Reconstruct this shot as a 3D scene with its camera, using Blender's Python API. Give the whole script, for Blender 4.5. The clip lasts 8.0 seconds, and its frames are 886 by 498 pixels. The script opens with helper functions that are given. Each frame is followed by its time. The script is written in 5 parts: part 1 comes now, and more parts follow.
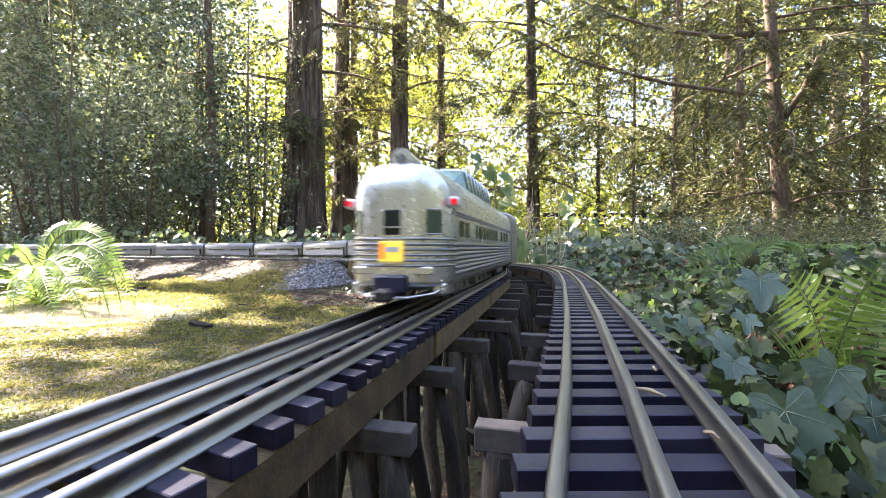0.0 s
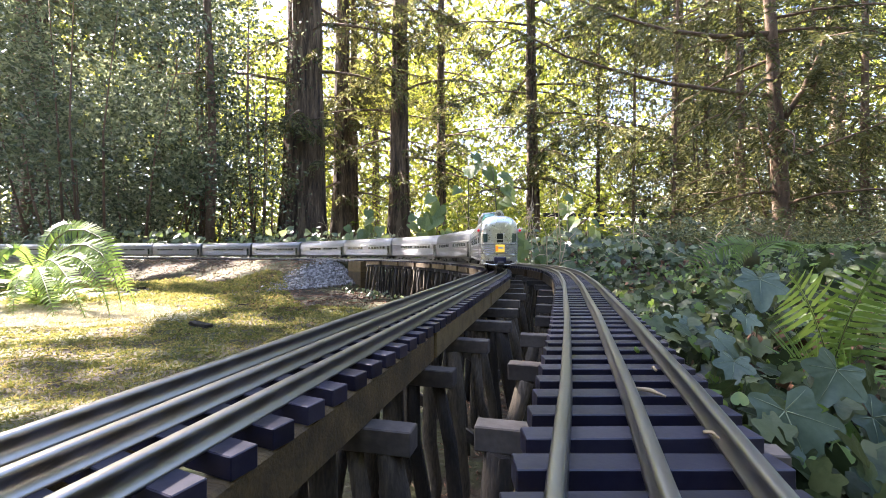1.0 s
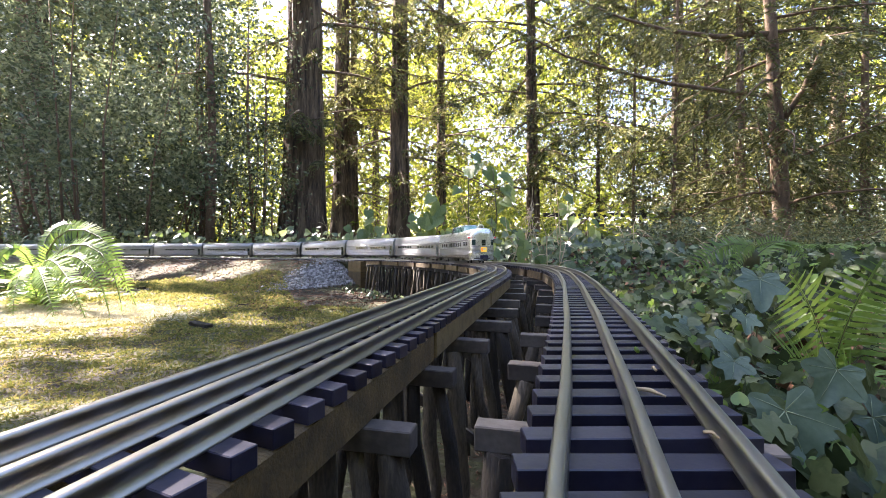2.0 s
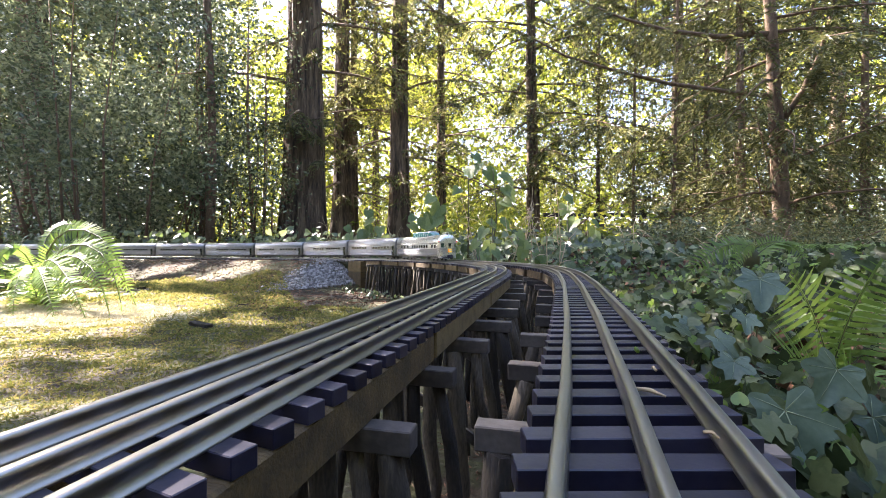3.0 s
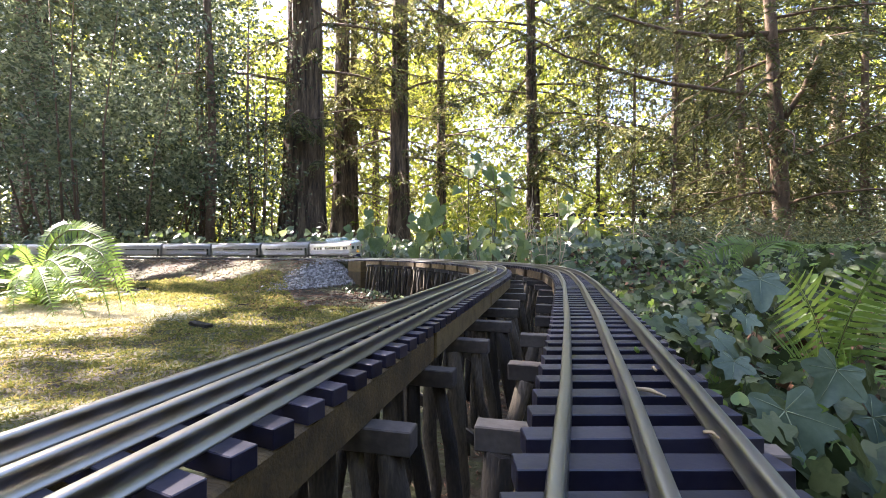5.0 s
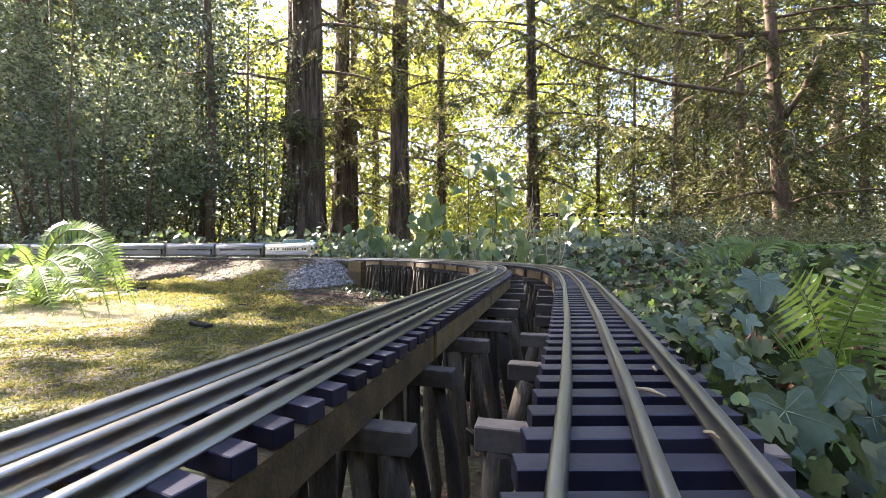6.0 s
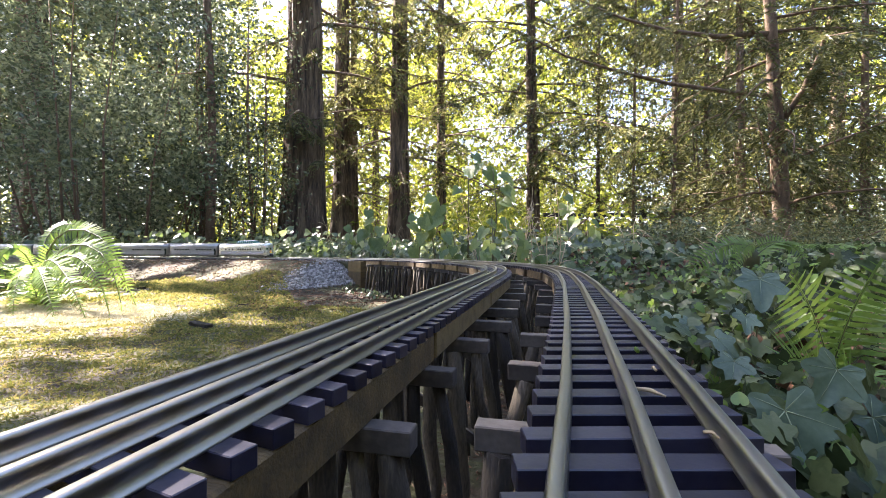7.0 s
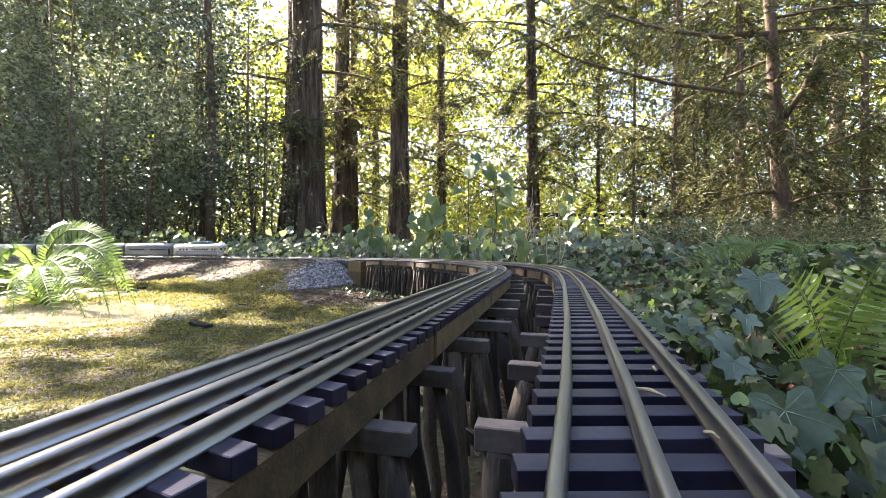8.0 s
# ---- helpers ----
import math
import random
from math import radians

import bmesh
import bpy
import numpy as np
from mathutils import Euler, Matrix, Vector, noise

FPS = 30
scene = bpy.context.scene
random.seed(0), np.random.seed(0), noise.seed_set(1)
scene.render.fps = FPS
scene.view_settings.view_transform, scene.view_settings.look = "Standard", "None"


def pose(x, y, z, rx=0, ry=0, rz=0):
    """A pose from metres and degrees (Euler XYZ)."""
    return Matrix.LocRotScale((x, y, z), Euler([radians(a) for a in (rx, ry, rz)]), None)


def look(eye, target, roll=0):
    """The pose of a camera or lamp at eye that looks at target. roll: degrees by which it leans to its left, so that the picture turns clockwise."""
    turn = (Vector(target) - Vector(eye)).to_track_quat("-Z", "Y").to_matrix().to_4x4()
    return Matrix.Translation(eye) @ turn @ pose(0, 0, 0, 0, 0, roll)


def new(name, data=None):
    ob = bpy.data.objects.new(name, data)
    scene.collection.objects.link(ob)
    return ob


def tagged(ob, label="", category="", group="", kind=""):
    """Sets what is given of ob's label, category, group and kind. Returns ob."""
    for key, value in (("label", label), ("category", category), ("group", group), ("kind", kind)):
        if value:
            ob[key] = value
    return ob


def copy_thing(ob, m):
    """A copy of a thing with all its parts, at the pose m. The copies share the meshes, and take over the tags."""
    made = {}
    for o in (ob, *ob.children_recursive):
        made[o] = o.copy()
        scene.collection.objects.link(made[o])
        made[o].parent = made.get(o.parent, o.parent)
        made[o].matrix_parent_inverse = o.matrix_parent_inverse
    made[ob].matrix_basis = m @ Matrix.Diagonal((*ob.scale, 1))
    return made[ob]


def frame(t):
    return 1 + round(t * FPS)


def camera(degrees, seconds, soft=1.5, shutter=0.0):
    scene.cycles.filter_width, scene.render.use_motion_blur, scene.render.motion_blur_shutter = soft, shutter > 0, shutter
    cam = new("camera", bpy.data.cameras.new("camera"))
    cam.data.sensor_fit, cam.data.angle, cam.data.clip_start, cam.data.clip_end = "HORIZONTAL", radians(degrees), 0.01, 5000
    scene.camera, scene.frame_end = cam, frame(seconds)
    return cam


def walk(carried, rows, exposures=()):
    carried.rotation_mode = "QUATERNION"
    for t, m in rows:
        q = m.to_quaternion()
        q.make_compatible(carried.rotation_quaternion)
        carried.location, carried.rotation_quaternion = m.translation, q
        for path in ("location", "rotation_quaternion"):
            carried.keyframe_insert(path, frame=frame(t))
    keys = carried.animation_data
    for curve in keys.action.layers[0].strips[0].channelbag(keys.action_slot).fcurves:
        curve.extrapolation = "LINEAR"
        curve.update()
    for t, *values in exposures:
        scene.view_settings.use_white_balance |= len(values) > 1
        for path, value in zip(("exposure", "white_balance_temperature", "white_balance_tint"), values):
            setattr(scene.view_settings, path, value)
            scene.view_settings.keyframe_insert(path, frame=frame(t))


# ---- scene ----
cam = camera(90.3, 8.0, soft=0.6, shutter=0.5)
EYE = (0.0, 0.0, 0.0385)
CAM_POSE = look(EYE, (0.0, 10.0, 0.0385 - 10 * 3.0 / 780.0))
walk(cam, [(0.0, CAM_POSE), (8.0, CAM_POSE)],
     [(0.0, 4.13, 6600, 22), (0.5, 3.93, 6600, 22), (1.0, 3.80, 6600, 22), (1.6, 3.73, 6600, 22), (8.0, 3.71, 6600, 22)])

# ---- light ----
SUN_AZ, SUN_EL = radians(-54), radians(47)      # azimuth from +y towards +x
world = bpy.data.worlds.new("sky")
scene.world = world
world.use_nodes = True
wn = world.node_tree
sky = wn.nodes.new("ShaderNodeTexSky")
sky.sky_type, sky.sun_disc = "NISHITA", False
sky.sun_elevation, sky.sun_rotation = SUN_EL, SUN_AZ
sky.air_density, sky.dust_density = 1.0, 1.5
wn.links.new(sky.outputs[0], wn.nodes["Background"].inputs[0])
wn.nodes["Background"].inputs[1].default_value = 0.08
sun = new("sun", bpy.data.lights.new("sun", "SUN"))
sun.data.energy, sun.data.angle, sun.data.color = 5.0, radians(0.5), (1.0, 0.95, 0.86)
SUN_WAY = Vector((math.sin(SUN_AZ) * math.cos(SUN_EL), math.cos(SUN_AZ) * math.cos(SUN_EL), math.sin(SUN_EL)))
sun.matrix_world = look(SUN_WAY * 30, (0, 0, 0))


# ---- materials ----
def material(name, colours, rough=0.7, metal=0.0, scale=20.0, fine=6.0, bump=0.2, depth=0.002, stretch=(1, 1, 1),
             translucent=0.0, random_tint=0.0, per_island=False, spec=0.5, spread=(0.3, 0.7), coords="Object", vary=0.12):
    """Noise at two scales mixes the colours, drives some roughness and a fine bump."""
    m = bpy.data.materials.new(name)
    m.use_nodes = True
    nt = m.node_tree
    n, link = nt.nodes, nt.links.new
    bsdf = n["Principled BSDF"]
    tc, mp = n.new("ShaderNodeTexCoord"), n.new("ShaderNodeMapping")
    mp.inputs["Scale"].default_value = stretch
    link(tc.outputs[coords], mp.inputs[0])
    big, small = n.new("ShaderNodeTexNoise"), n.new("ShaderNodeTexNoise")
    for node, sc, det in ((big, scale, 4), (small, scale * fine, 5)):
        node.inputs["Scale"].default_value, node.inputs["Detail"].default_value = sc, det
        link(mp.outputs[0], node.inputs["Vector"])
    mix = n.new("ShaderNodeMath")
    mix.operation = "MULTIPLY_ADD"
    link(big.outputs[0], mix.inputs[0])
    mix.inputs[1].default_value = 0.6
    half = n.new("ShaderNodeMath")
    half.operation = "MULTIPLY"
    half.inputs[1].default_value = 0.4
    link(small.outputs[0], half.inputs[0])
    link(half.outputs[0], mix.inputs[2])
    fac = mix.outputs[0]
    if random_tint:
        src = n.new("ShaderNodeNewGeometry").outputs["Random Per Island"] if per_island else n.new("ShaderNodeObjectInfo").outputs["Random"]
        sh = n.new("ShaderNodeMath")
        sh.operation = "MULTIPLY_ADD"
        sh.inputs[1].default_value, sh.inputs[2].default_value = random_tint, -random_tint / 2
        link(src, sh.inputs[0])
        add = n.new("ShaderNodeMath")
        link(fac, add.inputs[0])
        link(sh.outputs[0], add.inputs[1])
        fac = add.outputs[0]
    ramp = n.new("ShaderNodeValToRGB")
    lo, hi = spread
    el = ramp.color_ramp.elements
    el[0].position, el[1].position = lo, hi
    el[0].color, el[1].color = (*colours[0], 1), (*colours[-1], 1)
    for i, c in enumerate(colours[1:-1]):
        e = el.new(lo + (hi - lo) * (i + 1) / (len(colours) - 1))
        e.color = (*c, 1)
    link(fac, ramp.inputs[0])
    link(ramp.outputs[0], bsdf.inputs["Base Color"])
    rr = n.new("ShaderNodeMapRange")
    rr.inputs["To Min"].default_value, rr.inputs["To Max"].default_value = max(0.03, rough - vary), min(1, rough + vary)
    link(small.outputs[0], rr.inputs[0])
    link(rr.outputs[0], bsdf.inputs["Roughness"])
    bsdf.inputs["Metallic"].default_value = metal
    bsdf.inputs["Specular IOR Level"].default_value = spec
    if bump:
        b = n.new("ShaderNodeBump")
        b.inputs["Strength"].default_value, b.inputs["Distance"].default_value = bump, depth
        link(small.outputs[0], b.inputs["Height"])
        link(b.outputs[0], bsdf.inputs["Normal"])
    if translucent:
        tr, ms = n.new("ShaderNodeBsdfTranslucent"), n.new("ShaderNodeMixShader")
        hs = n.new("ShaderNodeHueSaturation")
        hs.inputs["Hue"].default_value, hs.inputs["Value"].default_value = 0.478, 1.8
        link(ramp.outputs[0], hs.inputs["Color"])
        link(hs.outputs[0], tr.inputs[0])
        ms.inputs[0].default_value = translucent
        link(bsdf.outputs[0], ms.inputs[1])
        link(tr.outputs[0], ms.inputs[2])
        link(ms.outputs[0], n["Material Output"].inputs[0])
    return m


def glow(name, colour, strength):
    m = bpy.data.materials.new(name)
    m.use_nodes = True
    b = m.node_tree.nodes["Principled BSDF"]
    b.inputs["Base Color"].default_value = (*colour, 1)
    b.inputs["Emission Color"].default_value, b.inputs["Emission Strength"].default_value = (*colour, 1), strength
    b.inputs["Roughness"].default_value = 0.35
    return m


M_RAIL = material("nickel_rail", [(0.24, 0.233, 0.212), (0.29, 0.282, 0.258), (0.34, 0.332, 0.305)], 0.33, 0.95, 9, 3, 0, 0.0002, vary=0.05)
M_TIE = material("black_plastic_tie", [(0.006, 0.006, 0.015), (0.011, 0.011, 0.027), (0.025, 0.024, 0.043)], 0.40, 0, 60, 8, 0.2, 0.0003, random_tint=0.35, spec=0.5)
M_STRINGER = material("weathered_timber", [(0.038, 0.024, 0.009), (0.085, 0.056, 0.020), (0.15, 0.105, 0.042)], 0.85, 0, 14, 9, 0.5, 0.001, (1, 6, 6), random_tint=0.3)
M_CAP = material("grey_timber", [(0.022, 0.018, 0.015), (0.05, 0.042, 0.036), (0.095, 0.082, 0.07)], 0.85, 0, 30, 8, 0.4, 0.001, random_tint=0.3)
M_PILE = material("bark_pile", [(0.012, 0.009, 0.006), (0.036, 0.028, 0.018), (0.10, 0.08, 0.055)], 0.9, 0, 40, 8, 0.7, 0.0015, (3, 3, 0.6), random_tint=0.35)
M_SOIL = material("mossy_forest_soil", [(0.022, 0.013, 0.008), (0.045, 0.03, 0.014), (0.055, 0.055, 0.016), (0.075, 0.08, 0.022)], 0.95, 0, 5, 14, 0.9, 0.01, spread=(0.34, 0.66))
M_GRAVEL = material("grey_gravel", [(0.10, 0.095, 0.09), (0.19, 0.18, 0.17), (0.33, 0.315, 0.30)], 0.85, 0, 60, 4, 0.4, 0.001, random_tint=0.6, per_island=True)
M_MOSS = material("moss_tuft", [(0.075, 0.09, 0.018), (0.145, 0.155, 0.036), (0.26, 0.225, 0.07)], 0.9, 0, 9, 8, 0, 0.001, translucent=0.3, random_tint=0.5, per_island=True)
M_LITTER = material("dry_leaf_litter", [(0.06, 0.026, 0.013), (0.14, 0.064, 0.032), (0.23, 0.125, 0.07)], 0.9, 0, 20, 6, 0, 0.001, random_tint=0.8, per_island=True)
M_BARK = material("redwood_bark", [(0.022, 0.014, 0.009), (0.095, 0.062, 0.038), (0.22, 0.155, 0.095)], 0.95, 0, 5, 6, 1.0, 0.04, (3, 3, 0.30), spread=(0.36, 0.62))
M_TWIG = material("brown_branch_bark", [(0.05, 0.03, 0.018), (0.12, 0.075, 0.045), (0.2, 0.14, 0.09)], 0.9, 0, 14, 8, 0.6, 0.006, (2, 2, 0.6))
LEAF = dict(rough=0.42, scale=0.8, fine=30, bump=0, translucent=0.42, random_tint=0.75, per_island=True)
M_HOLLY = material("dark_glossy_leaf", [(0.055, 0.074, 0.040), (0.10, 0.13, 0.07), (0.165, 0.195, 0.105)], **{**LEAF, "rough": 0.24, "translucent": 0.35, "spec": 0.8})
M_CONIFER = material("conifer_needle_spray", [(0.04, 0.05, 0.014), (0.075, 0.085, 0.025), (0.12, 0.12, 0.04)], **LEAF)
M_MAPLE = material("sunny_green_leaf", [(0.08, 0.11, 0.012), (0.13, 0.17, 0.02), (0.2, 0.22, 0.03)], **{**LEAF, "translucent": 0.52})
M_IVY = material("ivy_leaf", [(0.018, 0.030, 0.009), (0.042, 0.066, 0.022), (0.075, 0.098, 0.038)], rough=0.48, spec=0.3, scale=40, fine=6, bump=0.35, depth=0.002, translucent=0.25, random_tint=0.8, per_island=True)
M_COVER = material("ground_cover_leaf", [(0.035, 0.058, 0.018), (0.07, 0.105, 0.038), (0.125, 0.16, 0.07)], rough=0.34, spec=0.6, scale=30, fine=6, bump=0.2, depth=0.002, translucent=0.35, random_tint=0.8, per_island=True)
M_IVY_BIG = material("blue_green_ivy_leaf", [(0.04, 0.068, 0.042), (0.062, 0.098, 0.062), (0.09, 0.13, 0.085)], rough=0.45, spec=0.4, scale=25, fine=10, bump=0.25, depth=0.001, translucent=0.2, random_tint=0.4)
M_VEIN = material("pale_leaf_vein", [(0.12, 0.17, 0.09), (0.2, 0.25, 0.14)], 0.5, scale=30, bump=0)
M_FERN = material("sword_fern_frond", [(0.055, 0.115, 0.018), (0.09, 0.165, 0.03), (0.14, 0.215, 0.05)], rough=0.45, scale=8, fine=10, bump=0, translucent=0.46, random_tint=0.4, per_island=True)
M_STEM = material("green_brown_stem", [(0.05, 0.06, 0.02), (0.10, 0.09, 0.04)], 0.7, scale=30)
M_STEEL = material("brushed_stainless", [(0.25, 0.255, 0.27), (0.30, 0.305, 0.32), (0.36, 0.365, 0.38)], 0.38, 0.92, 40, 9, 0, 0.0002, (0.3, 3, 3))
M_FLUTE = material("dull_corrugated_steel", [(0.26, 0.265, 0.275), (0.31, 0.315, 0.325), (0.36, 0.365, 0.375)], 0.42, 0.85, 40, 9, 0, 0.0002, (0.3, 3, 3))
M_STEEL_BRIGHT = material("polished_steel", [(0.62, 0.63, 0.63), (0.70, 0.71, 0.71)], 0.30, 0.95, 40, 9, 0, 0.0002)
M_BLACK = material("black_running_gear", [(0.012, 0.012, 0.013), (0.04, 0.038, 0.036)], 0.6, 0.2, 60, 6, 0.2, 0.0003)
M_PLASTIC = material("deep_blue_black_plastic", [(0.008, 0.008, 0.03), (0.02, 0.02, 0.06)], 0.4, 0, 60)
M_WINDOW = material("dark_window_glass", [(0.008, 0.012, 0.012), (0.02, 0.028, 0.026)], 0.16, 0, 80, bump=0, spec=0.4)
M_TRUCK = material("grey_metal_bogie", [(0.05, 0.05, 0.05), (0.16, 0.16, 0.16), (0.3, 0.3, 0.3)], 0.45, 0.6, 120, 6, 0.2, 0.0003)
M_DOME = material("green_dome_glass", [(0.05, 0.14, 0.13), (0.09, 0.22, 0.20)], 0.1, 0, 60, bump=0)
M_LOUNGE = material("dark_green_glass", [(0.02, 0.045, 0.036), (0.04, 0.08, 0.066)], 0.12, 0, 60, bump=0)
M_RED = glow("red_marker_lens", (0.8, 0.01, 0.02), 0.035)
M_YELLOW = glow("lit_yellow_drumhead", (1.0, 0.66, 0.08), 0.045)
M_ORANGE = glow("orange_sign_enamel", (1.0, 0.30, 0.03), 0.045)
M_WHITE = material("white_plastic", [(0.6, 0.6, 0.58), (0.75, 0.75, 0.73)], 0.4, 0, 60)
# near-white blades: the glare of the sun patch put into the colour
M_SUN_PATCH = material("sun_patch_blade", [(0.40, 0.36, 0.24), (0.60, 0.56, 0.42)], 0.8, 0, 60)
M_STRAW = material("dry_straw", [(0.3, 0.22, 0.12), (0.5, 0.4, 0.25)], 0.8, 0, 60)


# ---- mesh helpers ----
def part(name, bm, mat, parent=None, label=""):
    me = bpy.data.meshes.new(name)
    bm.to_mesh(me)
    bm.free()
    return mesh_part(name, me, mat, parent, label)


def mesh_part(name, me, mat, parent=None, label=""):
    if mat:
        me.materials.append(mat)
    ob = new(name, me)
    ob.parent = parent
    if label:
        tagged(ob, label)
    return ob


def raw_mesh(name, verts, faces, smooth=False):
    """A mesh from arrays: verts (n, 3), faces (m, 3 or 4)."""
    verts, faces = np.asarray(verts, float), np.asarray(faces, int)
    me = bpy.data.meshes.new(name)
    k = faces.shape[1]
    me.vertices.add(len(verts))
    me.vertices.foreach_set("co", verts.ravel())
    me.loops.add(faces.size)
    me.loops.foreach_set("vertex_index", faces.ravel())
    me.polygons.add(len(faces))
    me.polygons.foreach_set("loop_start", np.arange(0, faces.size, k))
    me.polygons.foreach_set("use_smooth", np.full(len(faces), smooth))
    me.update(calc_edges=True)
    return me


def box(sx, sy, sz, at=(0, 0, 0), bevel=0.0, bm=None, m=None):
    bm = bm or bmesh.new()
    mat = Matrix.Translation(at) @ (m or Matrix()) @ Matrix.Diagonal((sx, sy, sz, 1))
    made = bmesh.ops.create_cube(bm, size=1, matrix=mat)["verts"]
    if bevel:
        edges = list({e for v in made for e in v.link_edges})
        bmesh.ops.bevel(bm, geom=edges, offset=bevel, segments=1, affect="EDGES")
    return bm


def tube(points, radii, sides=8, bm=None, wobble=0.0, rng=None, ridge=0.0):
    """A tapered tube along points."""
    bm = bm or bmesh.new()
    rings, up = [], Vector((0.13, 0.31, 0.94))
    folds = [1 + ridge * (rng.uniform(-1, 0.4) if k % 2 else rng.uniform(-0.2, 1)) for k in range(sides)] if ridge else [1.0] * sides
    for i, p in enumerate(points):
        a, b = Vector(points[max(0, i - 1)]), Vector(points[min(len(points) - 1, i + 1)])
        d = (b - a).normalized()
        u = d.cross(up if abs(d.dot(up)) < 0.95 else Vector((1, 0, 0))).normalized()
        w = d.cross(u)
        ring = []
        for k in range(sides):
            t = 2 * math.pi * k / sides
            r = radii[i] * folds[k] * (1 + (rng.uniform(-wobble, wobble) if wobble else 0))
            ring.append(bm.verts.new(Vector(p) + (u * math.cos(t) + w * math.sin(t)) * r))
        rings.append(ring)
    for r0, r1 in zip(rings, rings[1:]):
        for k in range(sides):
            f = bm.faces.new((r0[k], r0[(k + 1) % sides], r1[(k + 1) % sides], r1[k]))
            f.smooth = True
    bm.faces.new(rings[0][::-1])
    bm.faces.new(rings[-1])
    return bm


def leaves_mesh(name, centres, size, rng, aspect=0.5, flat=0.0, droop=0.0):
    """Many small folded leaves: six corners each, about the centres."""
    n = len(centres)
    d = rng.normal(size=(n, 3))
    d[:, 2] = d[:, 2] * (1 - flat) - droop
    d /= np.linalg.norm(d, axis=1)[:, None]
    q = rng.normal(size=(n, 3))
    q[:, 2] *= (1 - flat)
    side = np.cross(d, q)
    if flat:
        side = side * (1 - flat) + flat * np.cross(d, np.array([0, 0, 1.0]) + rng.normal(size=(n, 3)) * 0.25)
    side /= np.linalg.norm(side, axis=1)[:, None] + 1e-9
    up = np.cross(side, d)
    s = (size * rng.uniform(0.6, 1.35, n))[:, None]
    c = np.asarray(centres)
    a = c - d * s * 0.5
    b = c + d * s * 0.5
    l = c + side * s * aspect * 0.5 + up * s * 0.10 - d * s * 0.06
    r = c - side * s * aspect * 0.5 + up * s * 0.10 - d * s * 0.06
    v = np.stack([a, l, b, r], 1).reshape(-1, 3)
    i = np.arange(n)[:, None] * 4
    f = np.concatenate([i + np.array([0, 1, 2]), i + np.array([0, 2, 3])], 1).reshape(-1, 3)
    return raw_mesh(name, v, f)


# ---- the line of the railway: nodes of the inner track's middle, and heights ----
HEAD = [0.243, 0.243, 0.25, 0.225, 0.055, -0.090, -0.18, -0.30, -0.455, -0.59, -0.70, -0.735, -0.785, -0.87, -0.985, -1.065, -1.12,
        -1.185, -1.215, -1.26, -1.28, -1.295, -1.30]
STEP = 0.2
RAIL_Z = ([0, 0.85, 1.35, 1.65, 2.05, 2.65, 3.4, 12], [0, 0, -0.0075, -0.0105, -0.013, -0.021, -0.027, -0.030])


def make_line():
    s = np.arange(-0.6, 10.0, 0.01)
    th = np.interp(s, np.arange(len(HEAD)) * STEP, HEAD)
    x = np.concatenate([[0], np.cumsum(np.sin(th[:-1]) * 0.01)])
    y = np.concatenate([[0], np.cumsum(np.cos(th[:-1]) * 0.01)])
    k = int(round(0.6 / 0.01))
    return s, x - x[k] - 0.0675, y - y[k] + 0.096, th


LS, LX, LY, LTH = make_line()


def on_line(s, off=0.0):
    """Place and heading at the length s along the inner track, off metres to its right."""
    x, y, th = np.interp(s, LS, LX), np.interp(s, LS, LY), np.interp(s, LS, LTH)
    off = off + float(np.interp(s, *(SPREAD_OUT if off > 0.055 else SPREAD_IN)))
    return x + off * math.cos(th), y - off * math.sin(th), float(np.interp(s, *RAIL_Z)), th


OUTER = 0.110
# the two tracks draw apart a little before the bend
SPREAD_OUT = ([-0.6, 0.0, 0.06, 0.2, 0.42, 0.75, 1.1], [-0.030, -0.0032, 0.0002, 0.0052, 0.0085, 0.006, 0.0])
SPREAD_IN = ([-0.6, 0.0, 0.5, 0.9], [-0.0045, -0.0042, -0.0042, 0.0])
GROUND_LOW = -0.165


def smooth(a, b, v):
    t = np.clip((v - a) / (b - a), 0, 1)
    return t * t * (3 - 2 * t)


FAR_S = np.arange(1.0, 10.0, 0.02)
FAR_X, FAR_Y = np.interp(FAR_S, LS, LX), np.interp(FAR_S, LS, LY)


def line_near(x, y):
    """Signed distance from the far leg of the inner track (positive beyond it) and the length along it."""
    x, y = np.atleast_1d(x), np.atleast_1d(y)
    d2 = (x[:, None] - FAR_X) ** 2 + (y[:, None] - FAR_Y) ** 2
    k = d2.argmin(1)
    th = np.interp(FAR_S[k], LS, LTH)
    side = (x - FAR_X[k]) * np.cos(th) - (y - FAR_Y[k]) * np.sin(th)
    return side, FAR_S[k]


